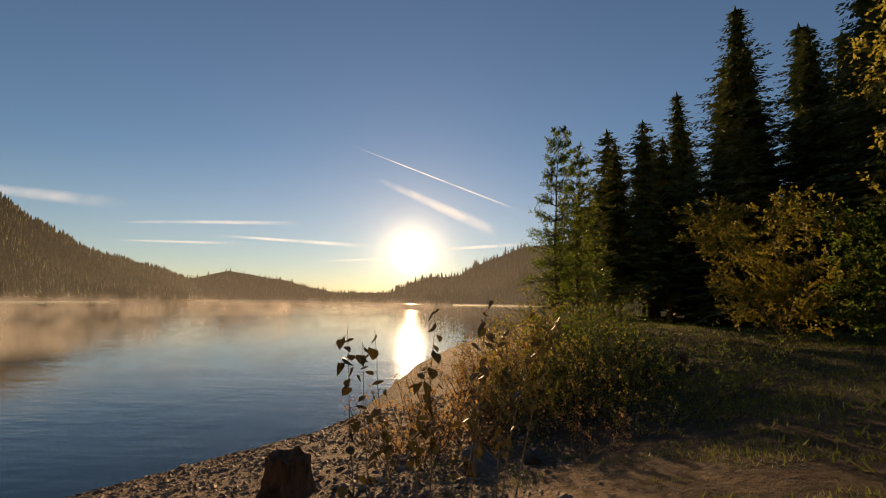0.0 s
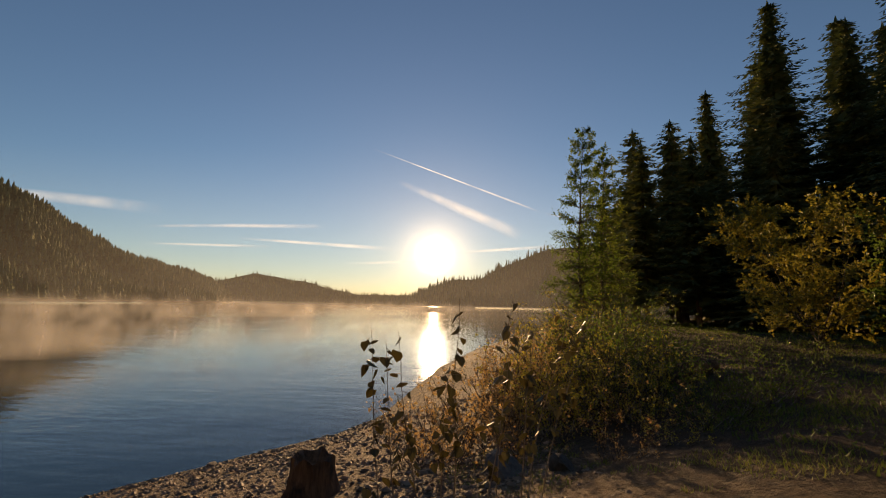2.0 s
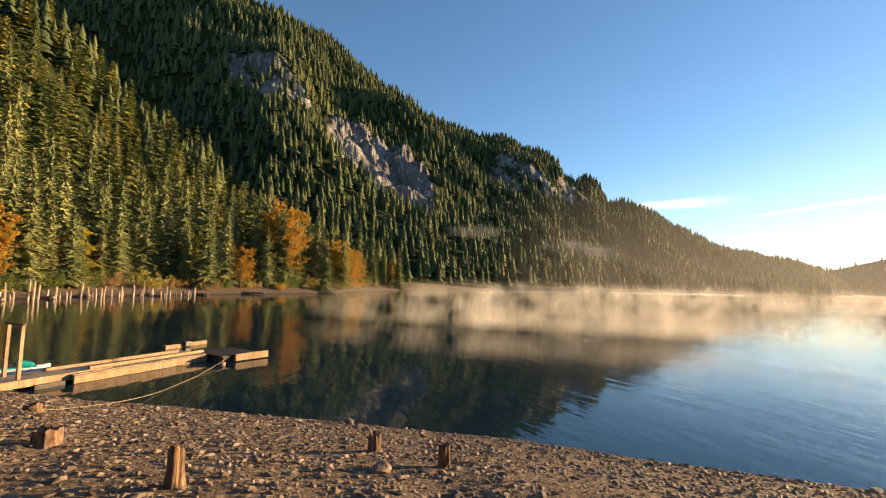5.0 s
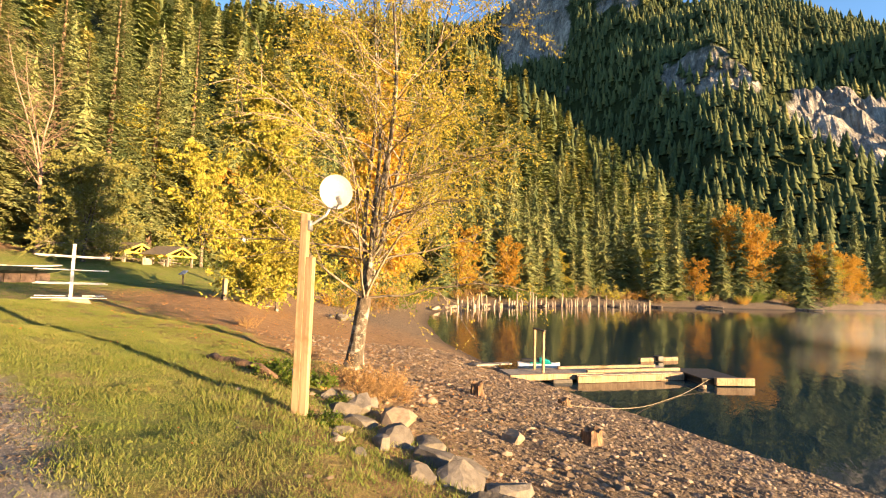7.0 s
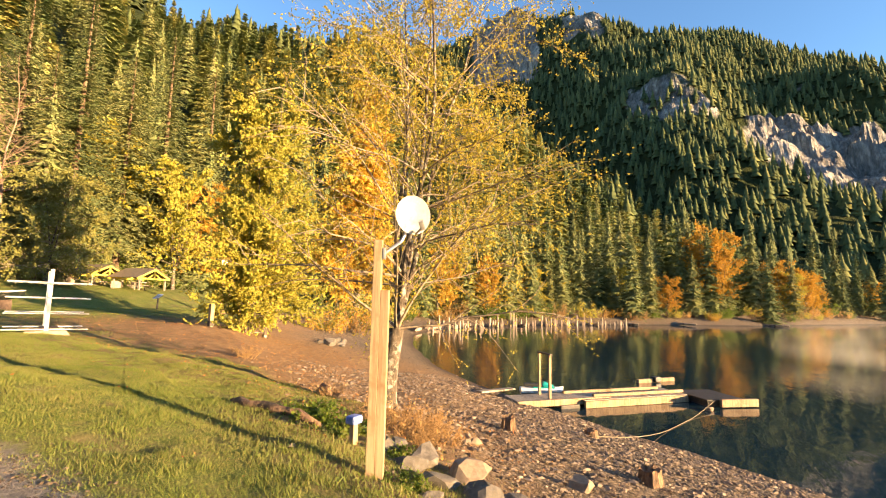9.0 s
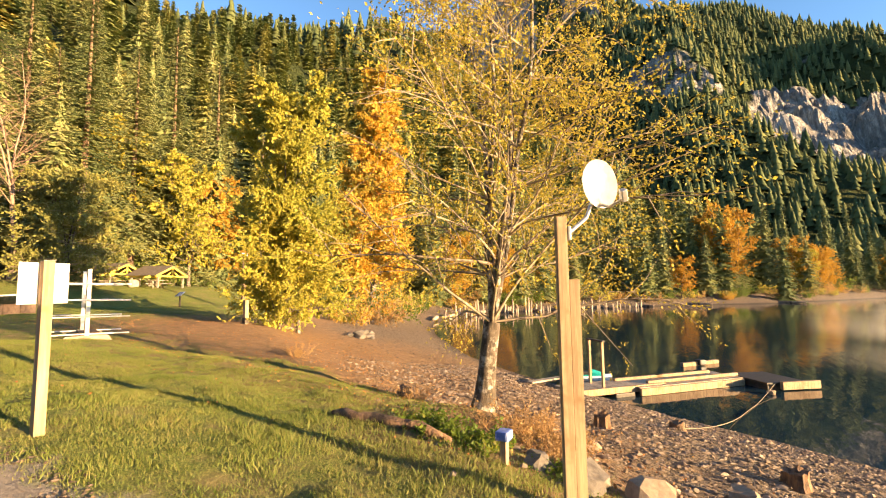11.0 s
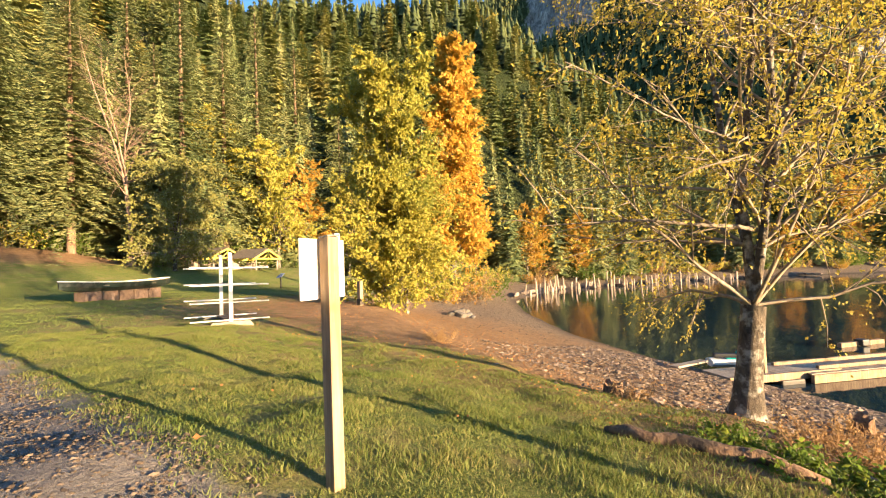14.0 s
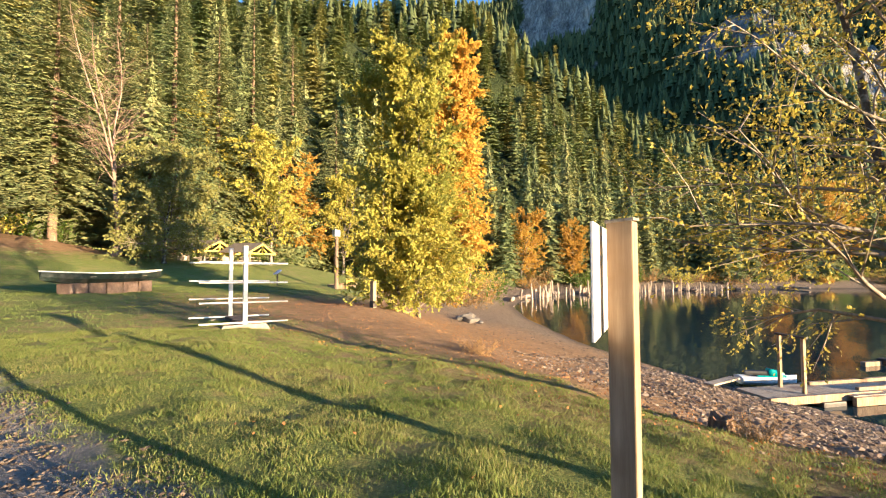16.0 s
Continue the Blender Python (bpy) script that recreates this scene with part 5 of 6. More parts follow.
    spots = [(-11.8, -56.5, 3, 1.05), (-7.0, -57, 0, .95), (-3, -60, 1, .95), (-15.2, -59, 2, .9), (-18.5, -55.5, 2, .85), (-22.5, -60.5, 1, 1.0), (-28, -62, 0, 1.0), (-33, -63, 1, 1.1), (-38.5, -61.5, 2, 1.0), (-41, -66, 1, 1.1), (-46, -62, 0, .9), (-50, -66, 1, 1.05), (-56, -62, 2, 1.0),
             (-62, -66, 1, 1.0), (-67, -60, 0, .9), (-71, -66, 1, 1.05), (-77, -60, 2, .9), (-81, -65, 1, 1.05), (-87, -58, 2, 1.0), (-92, -62, 1, 1.0), (-96, -54, 0, .9), (-102, -55, 1, 1.0), (-106, -48, 2, .95), (-110, -50, 1, 1.1), (-114, -43, 2, .8), (-118, -46, 1, 1.05), (-121, -40, 0, .95),
             (-126, -38, 1, .95), (-128, -30, 2, .9), (-134, -33, 1, 1.1), (-139, -24, 0, .95), (-142, -30, 1, 1.1), (-147, -18, 2, .8), (-152, -14, 1, 1.0), (-157, -6, 0, .9), (-160, -14, 1, 1.05), (-162, 4, 2, .9), (-170, 6, 1, 1.0), (-176, 14, 0, .95), (-184, 20, 1, 1.0), (-194, 26, 2, .9), (-202, 34, 1, .9), (-212, 42, 0, .9), (-222, 50, 1, .85),
             (1.5, -58, 1, 1.0), (6, -60, 0, 1.0), (11, -57, 1, .9), (16, -60, 1, 1.0), (-25, -66, 1, 1.1), (-31, -69, 1, 1.15), (-19, -66, 1, 1.15), (-13, -64, 1, 1.15), (-6, -65, 1, 1.1), (0, -66, 1, 1.1), (-36, -71, 1, 1.2), (-47, -71, 1, 1.15), (-60, -72, 1, 1.1), (-72, -73, 1, 1.1), (-85, -70, 1, 1.1), (-98, -66, 1, 1.1), (-9, -71, 1, 1.2), (-52, -57, 2, .7), (-20.5, -62.5, 3, .9)]
    for x, y, k, s in spots:
        k = 4 if k in (0, 1, 3) and (x < -48 or y < -68) else k
        place = pose(x, y, height(x, y) - 0.2, 0, 0, rng.uniform(0, 360))
        if k not in [m[0] for m in masters]:
            ob = plant_tree("fir_tree", (x, y, height(x, y) - 0.2), "tall sunlit fir at the forest edge", "tree", kinds[k], M_FIRBARK, M_NEEDLES, M_FIRBARK, 0, "firs at the forest edge")
            masters.append((k, ob))
        else:
            ob = copy_thing(dict(masters)[k], place)
        s *= rng.uniform(0.92, 1.08)
        ob.scale = (s, s, s * rng.uniform(0.95, 1.1))
    # firs on the lower hillside
    az, v, gx, gy, gz, _ = south
    taken = []
    shapes = [conifer(rng, 27, 5.6, 0.08, 34, 8, 8, 0.03, 0.48, 1.35, 0.85, 0.2, 0.7), conifer(rng, 30, 5.2, 0.05, 36, 8, 8, 0.03, 0.42, 1.3, 0.9, 0.2, 0.7), conifer(rng, 23, 5.2, 0.04, 30, 8, 8, 0.03, 0.5, 1.3, 0.8, 0.2, 0.7)]
    light = [plant_tree("fir_tree", (x, y, height(x, y) - 0.3), "sunlit fir standing on the steep hillside", "tree", s, M_FIRBARK, M_NEEDLES, M_FIRBARK, 0, "firs on the hillside") for s, (x, y) in zip(shapes, ((-66, -58), (-100, -49), (-123, -34)))]
    for _ in range(9000):
        i, j = int(rng.integers(4, 165)), int(rng.integers(0, 26))
        x, y = gx[i, j] + rng.uniform(-4, 4), gy[i, j] + rng.uniform(-4, 4)
        if len(taken) >= 120 or not 86 < az[i] < 174 or shore_distance(np.array([x]), np.array([y]))[0] < 9 or any((x - a) ** 2 + (y - b) ** 2 < 40 for a, b in taken):
            continue
        taken.append((x, y))
        k = int(rng.integers(0, 3))
        ob = copy_thing(light[k], pose(x, y, max(gz[i, j], height(x, y)) - 1.5, 0, 0, rng.uniform(0, 360)))
        s = rng.uniform(0.75, 1.1)
        ob.scale = (s, s, s * rng.uniform(0.95, 1.15))
    # the rest of the hillside, too many to tell apart
    for tall, wide, count, droop in ((26, 5.4, 430, 0.45), (23, 5.8, 430, 0.6)):
        v0, f0 = conifer(rng, tall, wide, 0.05, 15, 7, 1, 0.0, droop, 2.3, 0.8, 0.26, 0.8)[2]
        px, py, pz = [], [], []
        while len(px) < count:
            i, j = int(rng.integers(2, 175)), int(rng.integers(4, 44))
            x, y = gx[i, j] + rng.uniform(-4, 4), gy[i, j] + rng.uniform(-4, 4)
            if 84 < az[i] < 182 and 105 < math.hypot(x, y) < 400 and shore_distance(np.array([x]), np.array([y]))[0] > 16:
                px.append(x), py.append(y), pz.append(gz[i, j] - 1.5)
        n = count
        a, sc = rng.uniform(0, 6.28, (n, 1)), rng.uniform(0.6, 1.2, (n, 1))
        c, q = np.cos(a), np.sin(a)
        vx = (v0[None, :, 0] * c - v0[None, :, 1] * q) * sc + np.array(px)[:, None]
        vy = (v0[None, :, 0] * q + v0[None, :, 1] * c) * sc + np.array(py)[:, None]
        vz = v0[None, :, 2] * sc * rng.uniform(0.85, 1.15, (n, 1)) + np.array(pz)[:, None]
        tint = np.clip(rng.normal(0.5, 0.28, (n, 1)) + np.repeat(rng.normal(0, 0.1, (1, len(v0) // 4)), 4, 1), 0, 1)
        faces = (f0[None] + (np.arange(n) * len(v0))[:, None, None]).reshape(-1, 3)
        me = mesh_from("hillside_firs", np.stack([vx, vy, vz], -1).reshape(-1, 3), faces, M_FOREST, (("tint", tint),))
        tagged(new("hillside_firs", me), "dense sunlit firs covering the lower hillside", "forest", kind="stuff")
    for _ in range(34):
        j = int(rng.integers(3, 17))
        edge = [(-47, -39), (-56, -44), (-66, -47), (-76, -48), (-86, -47), (-94, -43), (-103, -37), (-112, -32), (-121, -23), (-131, -13), (-141, 0), (-152, 9), (-166, 20), (-180, 30), (-196, 38), (-212, 50), (-230, 62), (-250, 76)]
        x, y = (edge[j - 1][q] + (edge[j][q] - edge[j - 1][q]) * rng.uniform() for q in (0, 1))
        back = rng.uniform(1, 9)
        x, y = x - 0.55 * back, y - 0.83 * back
        ob = copy_thing(light[int(rng.integers(0, 3))], pose(x, y, height(x, y) - 0.3, 0, 0, rng.uniform(0, 360)))
        s = rng.uniform(0.5, 0.95)
        ob.scale = (s * 1.1, s * 1.1, s)
    # brush along the bay and under the firs
    brush = [shrub(rng, 2.6, 3.2, 20, 0.22, 8), shrub(rng, 3.4, 3.4, 20, 0.24, 8), shrub(rng, 2.2, 3.0, 24, 0.2, 4)]
    mats = [M_RED_LEAF, M_BIRCH_LEAF, M_GREEN_LEAF, M_ORANGE_LEAF]
    words = ["reddish brown brush above the pilings", "yellow-leaved shrub along the bay", "green shrub at the forest edge", "orange-leaved shrub along the bay"]
    made = {}
    line = [(-34, -30), (-40, -35), (-47, -39), (-56, -44), (-66, -47), (-76, -48), (-86, -47), (-94, -43), (-103, -37), (-112, -32), (-121, -23), (-131, -13), (-141, 0), (-152, 9), (-166, 20), (-180, 30), (-196, 38), (-212, 50)]
    for i in range(110):
        if i < 84:
            t = i / 84 * (len(line) - 1.001)
            j = int(t)
            x, y = (line[j][q] + (line[j + 1][q] - line[j][q]) * (t - j) + rng.normal(0, 1.6) - (0.6 if q == 0 else 1.2) * rng.uniform(0, 3) for q in (0, 1))
        else:
            x, y = rng.uniform(-60, 8), -57 + rng.normal(0, 1.8) - 2
        kind = (int(rng.integers(0, 3)), int(rng.choice([0, 1, 2, 3], p=[.3, .28, .3, .12] if i < 84 else [.15, .15, .65, .05])))
        s = rng.uniform(0.7, 1.5)
        if kind not in made:
            made[kind] = ob = plant_shrub("shrub", on_ground(x, y), words[kind[1]], brush[kind[0]], mats[kind[1]], "shrub", "brush along the bay")
        else:
            ob = copy_thing(made[kind], pose(x, y, height(x, y), 0, 0, rng.uniform(0, 360)))
        ob.scale = (s, s, s)
    # weeds by the boulders
    weed = shrub(rng, 0.5, 1.1, 30, 0.09, 6, 0.5)
    first = None
    for x, y, s in ((-7.1, -7.3, .8), (-7.5, -6.6, .75), (-6.9, -6.6, .7), (-7.6, -7.7, .65), (-6.9, -5.4, .5), (-5.9, -4.5, .45)):
        if first is None:
            first = ob = plant_shrub("weed_clump", on_ground(x, y), "leafy green weeds growing on the bank", weed, M_GREEN_LEAF, "weeds", "weeds on the bank")
        else:
            ob = copy_thing(first, pose(x, y, height(x, y), 0, 0, x * 700))
        ob.scale = (s, s, s)
    dry = shrub(rng, 0.8, 1.2, 34, 0.05, 5, 1.0)
    first = None
    for x, y, s in ((-8.6, -6.6, .8), (-9.2, -6.2, .7), (-9.0, -5.7, .6), (-8.3, -5.8, .6), (-9.9, -6.6, .6), (-12.0, -15.5, .7), (-9.6, -9.2, .5)):
        if first is None:
            first = ob = plant_shrub("dry_weed", on_ground(x, y), "dry rusty brown stalks on the bank", dry, M_DRY, "weeds", "dry stalks", M_DRY)
        else:
            ob = copy_thing(first, pose(x, y, height(x, y), 0, 0, y * 500))
        ob.scale = (s, s, s)


def point_trees():
    """Trees and brush on the wooded point, towards the sun."""
    rng = np.random.default_rng(47)
    for x, y, tall, turn in ((8.0, 34.5, 15.2, 0), (9.6, 35.2, 14.6, 100)):
        sh = broadleaf(rng, tall, 0.13, 1, 96, lambda k: 0.19 - 0.13 * k, (0.1, 0.7), 0.15, 9, 6, 4, 0.11, 0.0, 0.1, (0, 0), 7, 0.2)
        plant_tree("cottonwood_tree", on_ground(x, y), "slender backlit cottonwood with thin green-yellow leaves", "tree", sh, M_BARK, M_GREEN_LEAF, M_BARK, turn, "slender cottonwoods")
    pines = [conifer(rng, 17, 3.7, 0.12, 32, 8, 13, 0.12, 0.1, 1.0, 0.6), conifer(rng, 19, 4.1, 0.11, 32, 8, 13, 0.12, 0.1, 1.05, 0.55)]
    firs = [conifer(rng, 27, 6.8, 0.05, 46, 9, 19, 0.06, 0.2, 1.1, 0.8), conifer(rng, 24, 6.8, 0.06, 42, 9, 19, 0.05, 0.3, 1.15, 0.85)]
    first = {}

    def set_tree(kind, k, x, y, s):
        src = (pines if kind == "pine" else firs)[k]
        place = pose(x, y, height(x, y) - 0.1, 0, 0, rng.uniform(0, 360))
        if (kind, k) not in first:
            first[kind, k] = ob = plant_tree(kind + "_tree", (x, y, height(x, y) - 0.1), "dark backlit %s on the wooded point" % kind, "tree", src, M_FIRBARK, M_NEEDLES, M_FIRBARK, 0, kind + "s on the point")
        else:
            ob = copy_thing(first[kind, k], place)
        ob.scale = (s, s, s)

    for k, x, y, s in ((0, 17.6, 49.5, 1.22), (1, 15.0, 41, .85), (1, 18.6, 43, 1.0), (0, 16.8, 36, .86), (0, 20.6, 46, 1.05), (1, 22.8, 50, 1.0), (0, 17, 52, .9), (1, 25, 58, 1.0), (0, 29, 60, 1.0), (1, 21, 60, .9), (1, 17, 58, .85), (0, 19.5, 64, .9), (1, 22, 68, .9), (0, 26, 72, .9), (1, 18.5, 74, .85)):
        set_tree("pine", k, x, y, s)
    for k, x, y, s in ((0, 23.4, 36, .97), (1, 28.5, 35, 1.0), (0, 27.5, 29, .95), (1, 25.5, 41, 1.0), (1, 30, 47, 1.05), (0, 33, 41, 1.05), (1, 24.5, 25.5, .85), (0, 29, 22, 1.0), (1, 20.3, 32, .62), (1, 34, 30, 1.1), (0, 36, 52, 1.1), (1, 33, 60, 1.0), (0, 40, 44, 1.1), (1, 25, 17.5, .9), (0, 31, 14, 1.0), (1, 38, 24, 1.1), (0, 41, 66, 1.0), (1, 46, 56, 1.0), (0, 26, 50, .95), (1, 37, 70, .9),
                       (0, 24, 8, .9), (1, 30, 4, 1.0), (0, 27, -6, 1.0), (1, 31, -16, 1.0), (0, 26, -28, 1.0)):
        set_tree("fir", k, x, y, s)
    gold = broadleaf(rng, 5.6, 0.09, 6, 70, lambda k: 0.42 - 0.2 * k, (0.2, 0.9), 0.05, 7, 5, 5, 0.13, -0.01, 0.6, (0, 0), 6, 0.08)
    plant_tree("maple_bush", on_ground(12.2, 19.0), "bushy golden vine maple beside the path", "bush", gold, M_BARK, M_YELLOW_LEAF, M_BARK)
    green = broadleaf(rng, 5.0, 0.08, 6, 60, lambda k: 0.42 - 0.2 * k, (0.2, 0.9), 0.05, 7, 5, 5, 0.12, -0.01, 0.6, (0, 0), 6, 0.08)
    plant_tree("maple_bush", on_ground(15.4, 17.8), "shaded olive-green bush under dark firs", "bush", green, M_BARK, M_GREEN_LEAF, M_BARK)
    tallm = broadleaf(rng, 12.5, 0.14, 3, 60, lambda k: 0.30 - 0.12 * k, (0.1, 0.8), 0.3, 7, 5, 4, 0.16, -0.03, 0.25, (0, 0), 7, 0.25)
    plant_tree("maple_tree", on_ground(17.6, 16.5), "shaded yellow-green maple leaning from the firs", "tree", tallm, M_BARK, M_BIRCH_LEAF, M_BARK)
    kinds = [shrub(rng, 3.0, 2.6, 24, 0.085, 8), shrub(rng, 2.2, 2.2, 18, 0.07, 7), shrub(rng, 1.5, 1.8, 14, 0.06, 5)]
    made = {}
    spots = [(3.4, 10.4, 1, 2, .55), (4.4, 11.0, 1, 2, .65), (2.4, 9.7, 1, 1, .42), (5.4, 11.8, 1, 2, .7), (1.5, 9.4, 1, 0, .4), (4.6, 19.5, 0, 2, 1.2), (5.4, 21.5, 0, 2, 1.3), (2.4, 12.6, 1, 1, .8), (3.8, 13.7, 0, 1, .72), (2.7, 11.5, 1, 0, .6), (4.4, 15.0, 0, 2, .8), (3.0, 13.6, 1, 1, .9), (3.5, 14.7, 0, 1, .8), (2.0, 14.2, 0, 1, .74), (1.4, 12.2, 1, 1, .7), (4.0, 15.8, 0, 2, .9), (0.9, 15.2, 1, 1, 1.05), (1.8, 15.6, 1, 0, 1.05), (2.3, 16.0, 1, 1, 1.1), (0.3, 13.6, 1, 0, .85), (1.2, 13.4, 1, 1, .85), (2.9, 14.4, 1, 2, .95), (3.6, 15.6, 1, 2, 1.0), (4.4, 16.6, 1, 2, 1.1), (3.2, 12.8, 2, 1, 1.0), (2.0, 18.2, 0, 1, .85), (3.0, 19.8, 0, 1, 1.0), (3.9, 21.0, 0, 2, 1.1), (1.6, 17.0, 1, 1, 1.2), (5.4, 18.6, 0, 2, 1.0), (3.4, 17.6, 0, 1, 0.9), (5.6, 24, 0, 1, 1.4), (3.6, 22.5, 0, 1, 1.25), (6.8, 27, 0, 2, 1.25), (5.2, 17.8, 1, 2, 1.2), (3.4, 19.0, 1, 1, 1.2), (2.4, 17.0, 1, 0, 1.25), (1.4, 16.2, 1, 0, 1.15), (0.4, 15.6, 1, 0, 1.1), (-0.4, 14.4, 2, 0, 1.3),
             (0.8, 14.2, 2, 0, 1.3), (1.9, 14.6, 2, 1, 1.2), (2.9, 15.6, 1, 1, 1.0), (-1.2, 13.0, 2, 0, 1.2), (-0.2, 12.4, 2, 0, 1.1), (1.0, 12.6, 2, 1, 1.0), (-1.6, 11.4, 2, 0, 1.0), (-0.9, 10.6, 2, 0, .9), (0.2, 11.0, 2, 0, .9), (-2.0, 12.6, 2, 0, .9), (6.8, 29, 0, 1, 1.3), (9.5, 30, 0, 2, 1.2), (5.0, 28, 0, 1, 1.2), (11.5, 33, 0, 2, 1.2), (2.6, 20.6, 1, 1, 1.3), (1.2, 18.6, 1, 0, 1.2)]
    words = ["brown thinly leaved shrub on the beach edge", "yellowing leafy shrub on the beach edge", "green leafy shrub beside the path"]
    for x, y, k, m, s in spots:
        key = (k, m)
        if key not in made:
            made[key] = ob = plant_shrub("shrub", on_ground(x, y), words[m], kinds[k], (M_RED_LEAF, M_BIRCH_LEAF, M_GREEN_LEAF)[m], "shrub", "shrubs on the beach edge", M_BARK)
        else:
            ob = copy_thing(made[key], pose(x, y, height(x, y), 0, 0, x * 400))
        ob.scale = (s, s, s)
    # young cottonwoods with large leaves near the path
    for x, y, top, lean in ((-1.82, 6.1, 4.45, -0.15), (-1.72, 6.5, 4.3, -0.1), (-1.45, 6.1, 4.45, -0.10), (-1.1, 6.5, 4.75, -0.02), (-0.6, 6.9, 4.75, 0.06), (-0.2, 7.2, 4.75, 0.1), (-1.3, 6.8, 4.2, -0.1), (-0.85, 6.2, 4.3, -0.02), (0.05, 7.4, 4.65, 0.15), (-0.4, 6.6, 4.5, 0.05)):
        g = height(x, y)
        ob = thing("cottonwood_sapling", (x, y, g), "thin backlit sapling with large dark leaves", "sapling", "saplings near the path")
        pts, _ = bend(rng, (-lean * 1.0, 0, -0.05), (lean, 0.05, 1), (top - g) * 1.10, 10, 0.05, 0.02)
        lines = [(pts, 0.009 * np.linspace(1, 0.25, 10))]
        lp, ld = [], []
        for q in range(22):
            t = rng.uniform(0.35, 0.99) * 9
            j = min(int(t), 8)
            p = pts[j] + (pts[j + 1] - pts[j]) * (t - j)
            d = rng.normal(0, 1, 3) * np.array([1, 1, 0.3])
            tip = p + d * 0.06
            lines.append((np.array([p, tip]), np.array([0.003, 0.002])))
            lp.append(tip)
            ld.append(d)
        v, f = tube_arrays(lines, 5)
        part("stem", mesh_from("stem", v, f, M_TWIG, (), True), None, ob)
        v, f = broad_leaf_arrays(np.array(lp), 0.115, rng)
        part("foliage", mesh_from("foliage", v, f, M_SAPLING), None, ob)
    # a rotting log on the path's edge
    x, y = 6.6, 17.2
    solo("fallen_log", tube_bm([(-0.9, 0, 0.22), (-0.3, 0.1, 0.3), (0.4, 0, 0.34), (0.9, -0.1, 0.5)], [0.2, 0.26, 0.27, 0.18], 10), M_STUMP, on_ground(x, y), "dark broken log beside the shaded path", "log", "", 20)


lawn_trees()
point_trees()

# ---- gravel, grass and fallen leaves ----
def scatter(rng, n, x0, x1, y0, y1, keep):
    x, y = rng.uniform(x0, x1, n), rng.uniform(y0, y1, n)
    d = shore_distance(x, y)
    ok = keep(x, y, d)
    x, y, d = x[ok], y[ok], d[ok]
    return x, y, d, heights(x, y)


def pebbles(name, label, rng, x, y, z, size):
    n = len(x)
    base = np.array([[1, 0, 0], [0, 1, 0], [-1, 0, 0], [0, -1, 0], [0.1, 0, 0.75], [0, 0.1, -0.75], [0.75, 0.7, 0.3], [-0.7, -0.75, 0.3]])
    faces = np.array([[0, 6, 4], [6, 1, 4], [1, 2, 4], [2, 7, 4], [7, 3, 4], [3, 0, 4], [6, 0, 5], [1, 6, 5], [2, 1, 5], [7, 2, 5], [3, 7, 5], [0, 3, 5]])
    p = base[None] * rng.uniform(0.65, 1.25, (n, 8, 1)) * size[:, None, None] * np.array([1, 0.78, 0.6])
    a = rng.uniform(0, 6.28, n)
    c, s = np.cos(a)[:, None], np.sin(a)[:, None]
    v = np.stack([p[..., 0] * c - p[..., 1] * s + x[:, None], p[..., 0] * s + p[..., 1] * c + y[:, None], p[..., 2] + (z + size * 0.18)[:, None]], -1)
    f = faces[None] + np.arange(n)[:, None, None] * 8
    tagged(new(name, mesh_from(name, v.reshape(-1, 3), f.reshape(-1, 3), M_PEBBLE)), label, "gravel", kind="stuff")


def blades(name, label, rng, x, y, z, tall, material, wide=0.012):
    n = len(x)
    a = rng.uniform(0, 6.28, n)
    lean = rng.normal(0, 0.5, (n, 2)) * tall[:, None]
    b = np.stack([x, y, z - 0.01], -1)
    s = np.stack([np.cos(a), np.sin(a), 0 * a], -1) * wide * rng.uniform(0.6, 1.4, (n, 1))
    tip = b + np.stack([lean[:, 0], lean[:, 1], tall], -1)
    v = np.stack([b - s, b + s, tip], 1).reshape(-1, 3)
    f = np.arange(n * 3).reshape(-1, 3)
    tagged(new(name, mesh_from(name, v, f, material)), label, "grass", kind="stuff")


